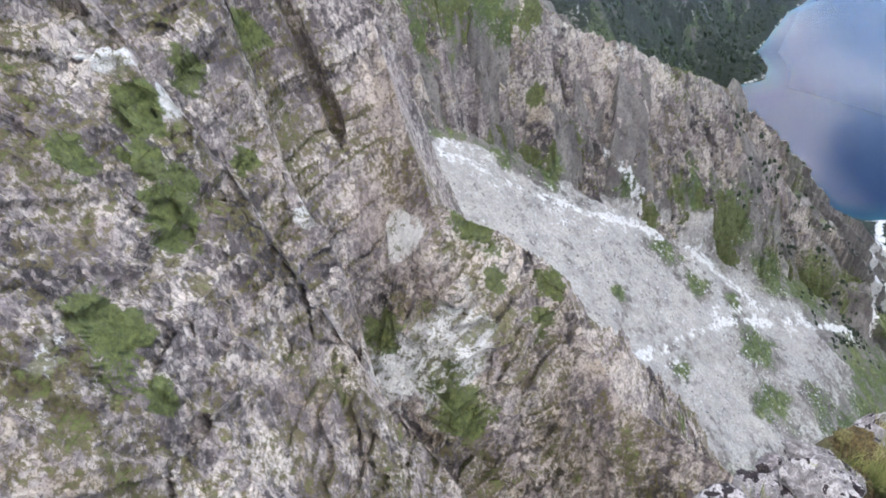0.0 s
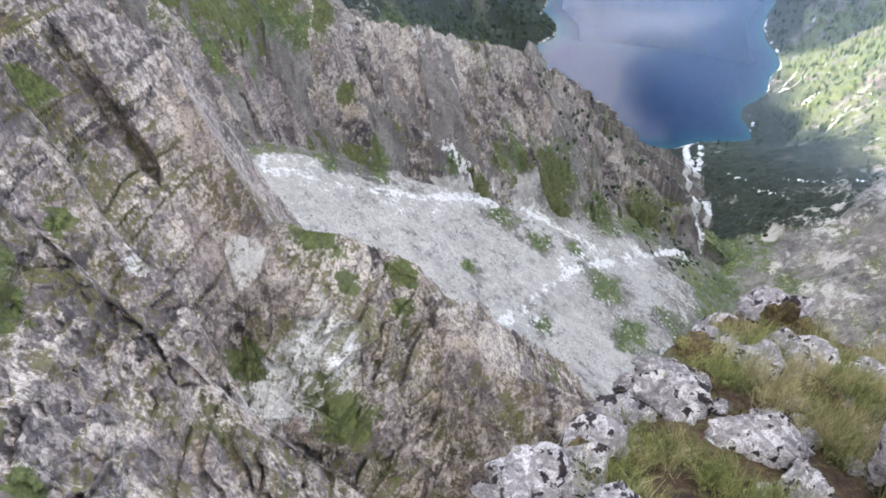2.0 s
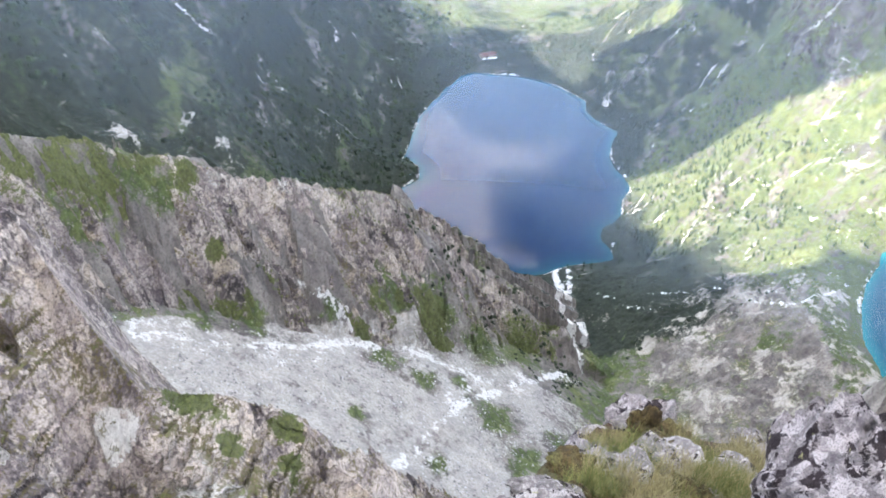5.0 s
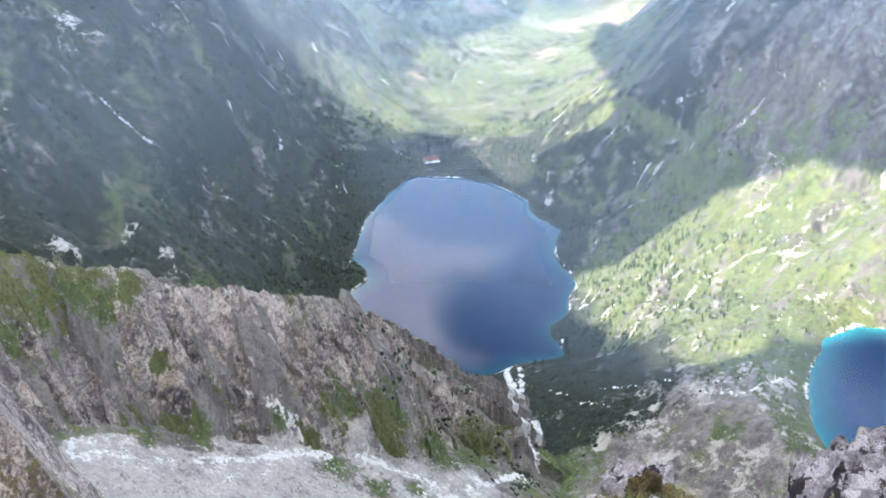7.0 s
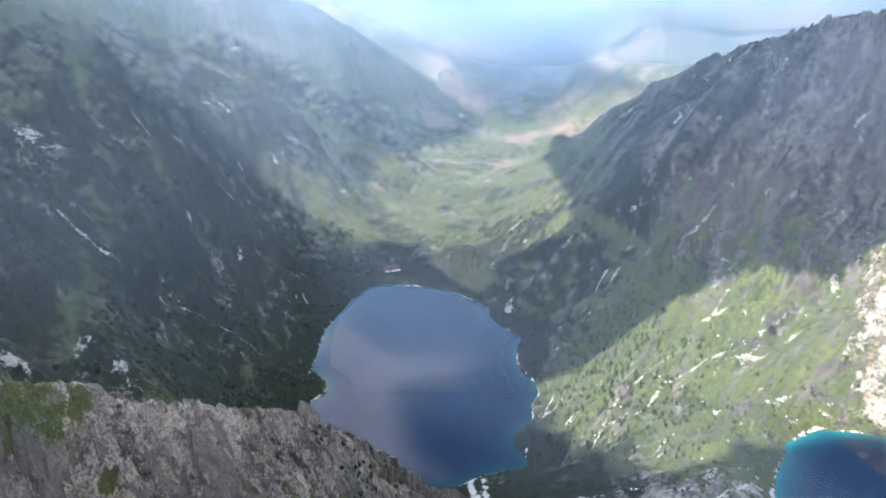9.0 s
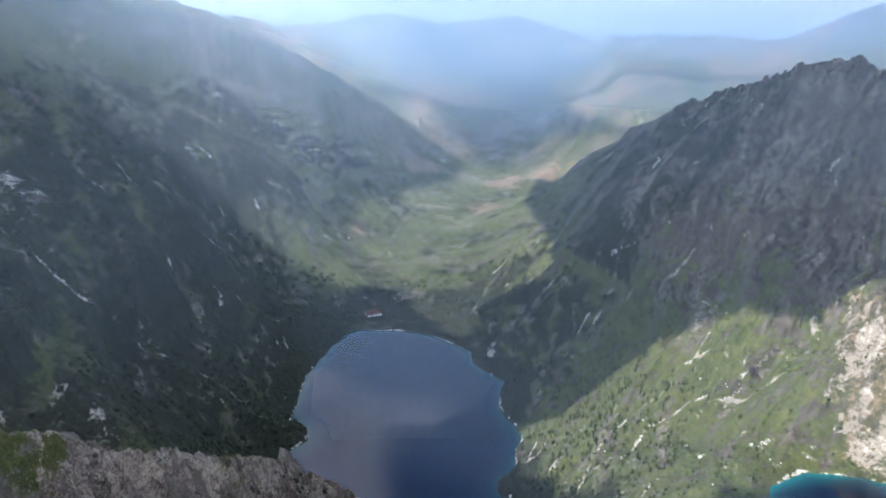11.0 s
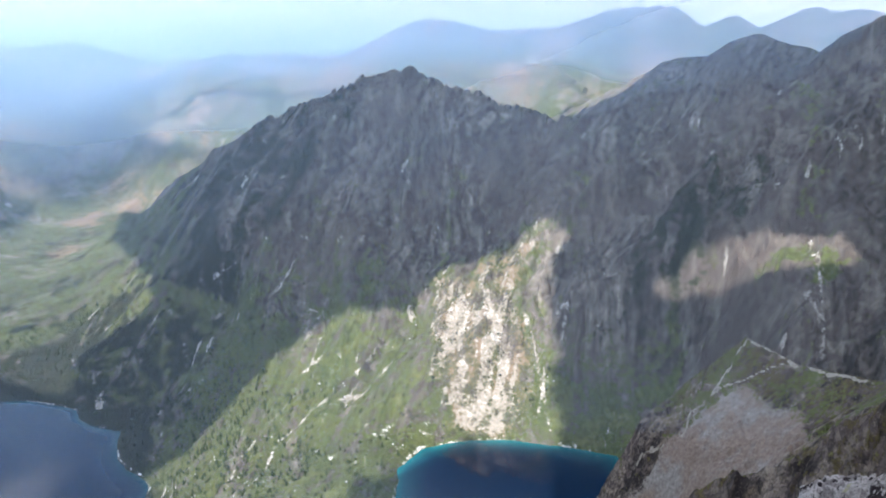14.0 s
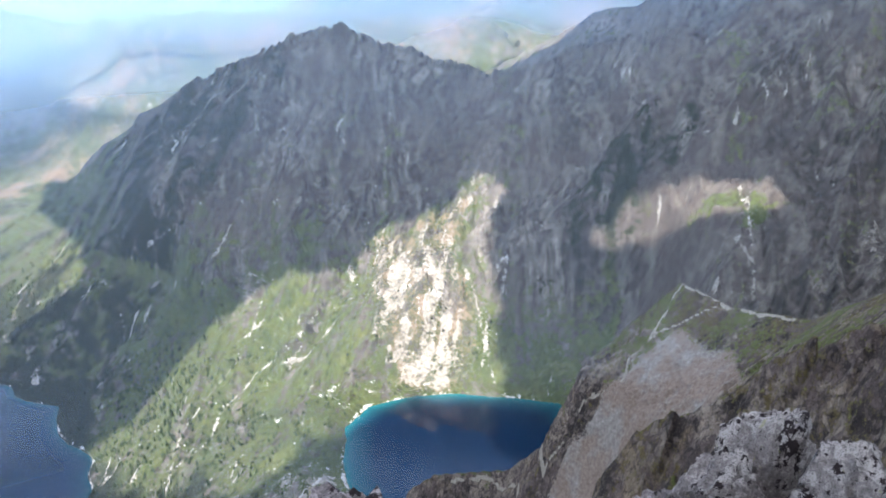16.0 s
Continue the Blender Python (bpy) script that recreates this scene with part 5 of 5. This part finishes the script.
boulder(36.6, 1.50, (0.10, 0.08, 0.09), 60, LICHEN_PALE, WHITE_LABEL, 15)
boulder(41.5, 2.00, (0.10, 0.09, 0.08), 62, LICHEN_PALE, WHITE_LABEL, 60)


def pebble(az, r, w, seed):
    x, y, _ = plan(az, r, 0)
    x, y = x + FOOT[0], y + FOOT[1]
    ob = part("stone", boulder_mesh("stone", (w, w * 0.85, w * 0.7), seed, 8, 0.16, 3), LICHEN if seed % 3 else LICHEN_PALE)
    ob.matrix_world = pose(x, y, rest_height(x, y) + 0.12 * w, 0, 0, seed * 53)
    tagged(ob, "small lichen-spotted stone lying in the grass", "stone", group="stones on the outcrop")


picker = random.Random(71)
for k in range(84):
    az = picker.uniform(4, 52)
    far_r = float(np.interp(az, [e[0] for e in OUTCROP_EDGE], [e[1] for e in OUTCROP_EDGE]))
    pebble(az, picker.uniform(max(1.15, far_r - 1.1), far_r - 0.04), picker.choice((0.03, 0.04, 0.05, 0.07, 0.10, 0.13)), 100 + k)


def cushion(az, r, size, seed):
    x, y, _ = plan(az, r, 0)
    x, y = x + FOOT[0], y + FOOT[1]
    me = boulder_mesh("moss_cushion", (size[0] * 0.8, size[1] * 0.8, size[2] * 0.62), seed, 3, 0.42, 4)
    ob = part("moss_cushion", me, MOSS)
    ob.matrix_world = pose(x, y, rest_height(x, y) + size[2] * 0.12, 0, 0, seed * 37)
    tagged(ob, "brown-green moss cushion on the rocks", "moss", group="moss cushions")


for az, r, w, h, seed in ((30.3, 2.80, 0.10, 0.24, 1), (31.8, 2.62, 0.11, 0.14, 11), (24.6, 2.24, 0.13, 0.10, 2), (33.0, 2.75, 0.12, 0.12, 3), (28.8, 2.62, 0.10, 0.08, 4), (36.0, 2.35, 0.12, 0.06, 5),
                          (14.5, 1.34, 0.11, 0.08, 6), (30.0, 1.84, 0.06, 0.12, 7), (26.0, 2.0, 0.1, 0.06, 8), (19.5, 1.42, 0.1, 0.06, 9), (50.5, 1.9, 0.14, 0.1, 10)):
    cushion(az, r, (w, w * 0.85, h), seed)


def blades(name, patches, count, length, width, material, seed, label):
    """Thin bent blades in tufts over stretches of (azimuth from, to, distance from, to)."""
    rng = np.random.default_rng(seed)
    co, faces = [], []
    tufts = []
    for a0, a1, r0, r1 in patches:
        for _ in range(int(count * (a1 - a0) * (r1 * r1 - r0 * r0) / 12)):
            az, r = math.radians(rng.uniform(a0, a1)), math.sqrt(rng.uniform(r0 * r0, r1 * r1))
            tufts.append((r * math.sin(az) + FOOT[0], r * math.cos(az) + FOOT[1]))
    P = np.array(tufts)
    ground_z = outcrop_height(P[None, :, 0], P[None, :, 1])[0]
    for (x, y), z in zip(tufts, ground_z):
        if noise.noise(Vector((x * 4.5, y * 4.5, seed))) < 0.0:
            continue
        lean = rng.uniform(0, 2 * math.pi)
        for _ in range(11):
            a = lean + rng.normal(0, 0.9)
            l, out = length * rng.uniform(0.5, 1.15), rng.uniform(0.15, 0.75)
            bx, by = x + rng.normal(0, 0.016), y + rng.normal(0, 0.016)
            sx, sy = -math.sin(a) * width, math.cos(a) * width
            k = len(co)
            for u, w in ((0, 1.0), (0.5, 0.8), (1.0, 0.1)):
                ox, oz = l * out * u * u, l * u * (1 - 0.3 * out * u)
                px, py = bx + math.cos(a) * ox, by + math.sin(a) * ox
                co.append((px - sx * w, py - sy * w, z - 0.012 + oz))
                co.append((px + sx * w, py + sy * w, z - 0.012 + oz))
            faces += [(k, k + 1, k + 3, k + 2), (k + 2, k + 3, k + 5, k + 4)]
    ob = grid_mesh(name, np.array(co, np.float32), np.array(faces, np.int32), material)
    return tagged(ob, label, "grass", kind="stuff")


blades("grass_tufts", ((26, 41, 2.0, 2.6), (18, 33, 1.28, 1.62), (33, 43, 1.45, 1.6), (12, 18, 1.22, 1.38), (36, 41, 1.75, 2.1), (45, 62, 1.5, 2.2), (24, 29, 1.95, 2.3), (29, 40, 2.3, 2.75)), 210, 0.115, 0.0014, GRASS, 5, "green alpine grass between the boulders")
blades("dry_grass_tufts", ((33, 42, 2.4, 3.05), (19, 26, 1.38, 1.62), (10, 17, 1.2, 1.4), (25, 30, 2.2, 2.6), (36, 44, 2.0, 2.3), (41, 56, 1.4, 1.75), (30, 41, 2.0, 2.7), (17, 26, 1.25, 1.4)), 190, 0.12, 0.0011, STRAW, 6, "straw-coloured dry grass between the boulders")


# ---- trees and dwarf pine on the slopes ----
def leaf_material(name, lo, mid, hi):
    s = Shader(name)
    r = s.node("ShaderNodeNewGeometry").outputs["Random Per Island"]
    c = s.mix(s.ramp(s.noise(1.6, 3, 0.7), (0.4, 0.6), (0.6, 0.0)), s.ramp(r, (0.0, lo), (0.55, mid), (1.0, hi)), lo)
    return s.done(c, 0.85)


SPRUCE = leaf_material("spruce needles", (0.012, 0.024, 0.010), (0.024, 0.044, 0.016), (0.05, 0.075, 0.025))
PINE = leaf_material("dwarf pine needles", (0.018, 0.026, 0.014), (0.034, 0.048, 0.024), (0.064, 0.082, 0.038))


def scatter(count, box, seed, keep):
    """Places on the land inside box (x0, x1, y0, y1), thinned by keep(X, Y, Z)."""
    rng = np.random.default_rng(seed)
    X, Y = rng.uniform(box[0], box[1], count)[None], rng.uniform(box[2], box[3], count)[None]
    Z = land_height(X, Y)
    ok = keep(X, Y, Z) > rng.uniform(0, 1, X.shape)
    return X[ok], Y[ok], Z[ok], rng


def spruces(name, places, tall, label):
    """Spires of three ragged tiers of boughs."""
    X, Y, Z, rng = places
    n, k = len(X), 6
    rings = ((0.08, 0.19), (0.30, 0.145), (0.56, 0.09))
    tips = (0.46, 0.72, 1.0)
    h = tall * rng.uniform(0.55, 1.15, n)
    co, tris = [], []
    for t, ((z0, w), tip) in enumerate(zip(rings, tips)):
        a = np.arange(k) / k * 2 * np.pi + rng.uniform(0, 6, (n, 1))
        r = h[:, None] * w * rng.uniform(0.6, 1.25, (n, k))
        zz = h[:, None] * (z0 + rng.uniform(-0.05, 0.05, (n, k)))
        ring = np.stack([X[:, None] + r * np.cos(a), Y[:, None] + r * np.sin(a), Z[:, None] + zz], -1)
        top = np.stack([X, Y, Z + h * tip], -1)[:, None]
        co.append(np.concatenate([ring, top], 1))
    co = np.concatenate(co, 1)
    m = co.shape[1]
    for t in range(3):
        for j in range(k):
            tris.append((t * (k + 1) + j, t * (k + 1) + (j + 1) % k, t * (k + 1) + k))
    faces = (np.arange(n)[:, None, None] * m + np.array(tris)[None]).reshape(-1, 3)
    ob = grid_mesh(name, co.reshape(-1, 3).astype(np.float32), faces.astype(np.int32), SPRUCE, soft=False)
    return tagged(ob, label, "trees", kind="stuff")


def bushes(name, places, wide, label, material=None):
    """Low ragged clumps."""
    X, Y, Z, rng = places
    n, k = len(X), 6
    w = wide * rng.uniform(0.4, 1.3, n)
    a = np.arange(k) / k * 2 * np.pi + rng.uniform(0, 6, (n, 1))
    lo = w[:, None] * rng.uniform(0.7, 1.35, (n, k))
    hi = lo * rng.uniform(0.4, 0.8, (n, k))
    ring = lambda r, z: np.stack([X[:, None] + r * np.cos(a), Y[:, None] + r * np.sin(a), Z[:, None] + z], -1)
    co = np.concatenate([ring(lo, -0.5 * w[:, None] * np.ones((n, k))), ring(hi, w[:, None] * rng.uniform(0.35, 0.75, (n, k))), np.stack([X, Y, Z + w * 0.7], -1)[:, None]], 1)
    tris = []
    for j in range(k):
        i = (j + 1) % k
        tris += [(j, i, k + i), (j, k + i, k + j), (k + j, k + i, 2 * k)]
    faces = (np.arange(n)[:, None, None] * (2 * k + 1) + np.array(tris)[None]).reshape(-1, 3)
    ob = grid_mesh(name, co.reshape(-1, 3).astype(np.float32), faces.astype(np.int32), material or PINE, soft=False)
    return tagged(ob, label, "shrubs", kind="stuff")


def off_water(X, Y):
    return (outline_distance(X, Y, BIG_LAKE) > 6) * (outline_distance(X, Y, SMALL_LAKE) > 6)


def grove(X, Y, Z):
    return off_water(X, Y) * smooth(260, 90, Z) * smooth(0.1, 0.5, 0.35 + 0.6 * fractal(X, Y, 70, 4, 0.6, 901)) * 0.8


spruces("spruce_trees", scatter(2400, (540, 900, 860, 1420), 11, grove), 10, "dark spruce trees scattered over the sunny slope")
spruces("spruce_forest", scatter(9000, (-150, 1000, 1120, 2250), 12, grove), 11, "dense dark spruce forest round the lake")
bushes("dwarf_pines", scatter(6000, (380, 1150, 780, 1750), 13, lambda X, Y, Z: off_water(X, Y) * smooth(420, 200, Z) * smooth(-0.1, 0.45, fractal(X, Y, 60, 5, 0.6, 905))), 2.6, "dark green dwarf pine thickets on the slope")
bushes("dwarf_pine_slope", scatter(14000, (-700, 420, 1150, 2300), 14, lambda X, Y, Z: off_water(X, Y) * smooth(700, 350, Z) * smooth(-0.2, 0.4, fractal(X, Y, 90, 5, 0.6, 907))), 5.5, "dark dwarf pine thickets on the shaded slope")


def nose_pines(X, Y, Z):
    d, side, _, _ = along(X, Y, NEAR_CREST)
    return smooth(70, 10, d) * smooth(40, 150, X) * smooth(-0.1, 0.4, fractal(X, Y, 30, 4, 0.6, 909))


bushes("crest_pines", scatter(9000, (20, 330, 600, 860), 15, nose_pines), 2.6, "dark dwarf pine bushes along the rock crest")

STONE = Shader("loose stones")
STONES = STONE.done(STONE.ramp(STONE.node("ShaderNodeNewGeometry").outputs["Random Per Island"], (0.0, (0.16, 0.15, 0.14)), (0.6, (0.36, 0.34, 0.315)), (1.0, (0.58, 0.56, 0.53))), 0.9)


def on_bowl(X, Y, Z):
    return land_rubble_line(X, Y) * smooth(-0.3, 0.4, fractal(X, Y, 60, 4, 0.6, 911))


def land_rubble_line(X, Y):
    near = along(X, Y, NEAR_CREST)
    return smooth(50, 90, near[0]) * (near[1] > 0) * smooth(420, 330, X - 0.25 * Y + 150)


bushes("scree_blocks", scatter(16000, (-220, 330, 380, 780), 16, on_bowl), 1.0, "loose grey blocks strewn over the scree bowl", STONES)
bushes("slope_blocks", scatter(9000, (560, 1250, 780, 1300), 17, lambda X, Y, Z: off_water(X, Y) * smooth(0.12, 0.5, fractal(X + 0.6 * Y, Y * 0.35, 60, 5, 0.6, 913)) * 0.7), 1.7, "pale boulders strewn over the green slope", STONES)


# ---- the mountain hostel by the lake ----
def box(bm, lo, hi):
    v = [bm.verts.new((x, y, z)) for z in (lo[2], hi[2]) for y in (lo[1], hi[1]) for x in (lo[0], hi[0])]
    for f in ((0, 2, 3, 1), (4, 5, 7, 6), (0, 1, 5, 4), (2, 6, 7, 3), (0, 4, 6, 2), (1, 3, 7, 5)):
        bm.faces.new([v[i] for i in f])
    return bm


def gable(bm, x0, x1, y0, y1, z0, z1, thick=0.4):
    ym = (y0 + y1) / 2
    low = [(x0, y0, z0), (x0, ym, z1), (x0, y1, z0), (x1, y0, z0), (x1, ym, z1), (x1, y1, z0)]
    v = [bm.verts.new(p) for p in low] + [bm.verts.new((x, y, z + thick)) for x, y, z in low]
    for f in ((0, 3, 4, 1), (1, 4, 5, 2), (6, 7, 10, 9), (7, 8, 11, 10), (0, 1, 7, 6), (1, 2, 8, 7), (3, 9, 10, 4), (4, 10, 11, 5), (0, 6, 9, 3), (2, 5, 11, 8)):
        bm.faces.new([v[i] for i in f])
    return bm


def plain(name, lo, hi, size, rough=0.8):
    s = Shader(name)
    return s.done(s.ramp(s.noise(size, 4), (0.35, lo), (0.65, hi)), rough)


WALL = plain("hostel wall", (0.30, 0.24, 0.18), (0.42, 0.36, 0.28), 2.0)
ROOF = plain("hostel roof", (0.12, 0.055, 0.045), (0.19, 0.09, 0.07), 1.5)
TRIM = plain("white trim", (0.68, 0.68, 0.66), (0.78, 0.78, 0.76), 1.0)
PANE = plain("dark glass", (0.02, 0.025, 0.03), (0.03, 0.035, 0.04), 1.0, 0.1)


def hostel(x, y, turn):
    z = float(land_height(np.array([[x]]), np.array([[y]]))[0, 0]) - 1.0
    root = tagged(new("mountain_hostel"), "long wooden mountain hostel with a red-brown roof", "house")
    root.matrix_world = pose(x, y, z, 0, 0, turn)
    wall = part("wall", box(bmesh.new(), (-20, -7, 0), (20, 7, 8)), WALL, root)
    part("roof", gable(bmesh.new(), -21, 21, -8.2, 8.2, 7.4, 14), ROOF, root)
    part("gable_wall", gable(bmesh.new(), -19.9, 19.9, -7, 7, 8, 13.4, 0.2), WALL, root)
    part("terrace", box(bmesh.new(), (-22, -13, 0), (22, -7.1, 1.6)), TRIM, root, "white terrace wall")
    for cx in (-9, 8):
        part("chimney", box(bmesh.new(), (cx - 0.8, 1.5, 10), (cx + 0.8, 3.2, 15.2)), WALL, root)
    for floor_z in (2.2, 5.4):
        for k in range(9):
            cx = -17.6 + k * 4.4
            frame_ob = part("window", box(bmesh.new(), (cx - 1.0, -7.15, floor_z - 0.2), (cx + 1.0, -7.0, floor_z + 1.8)), TRIM, root)
            part("pane", box(bmesh.new(), (cx - 0.8, -7.2, floor_z), (cx + 0.8, -7.16, floor_z + 1.6)), PANE, frame_ob)


hostel(453, 2020, 8)
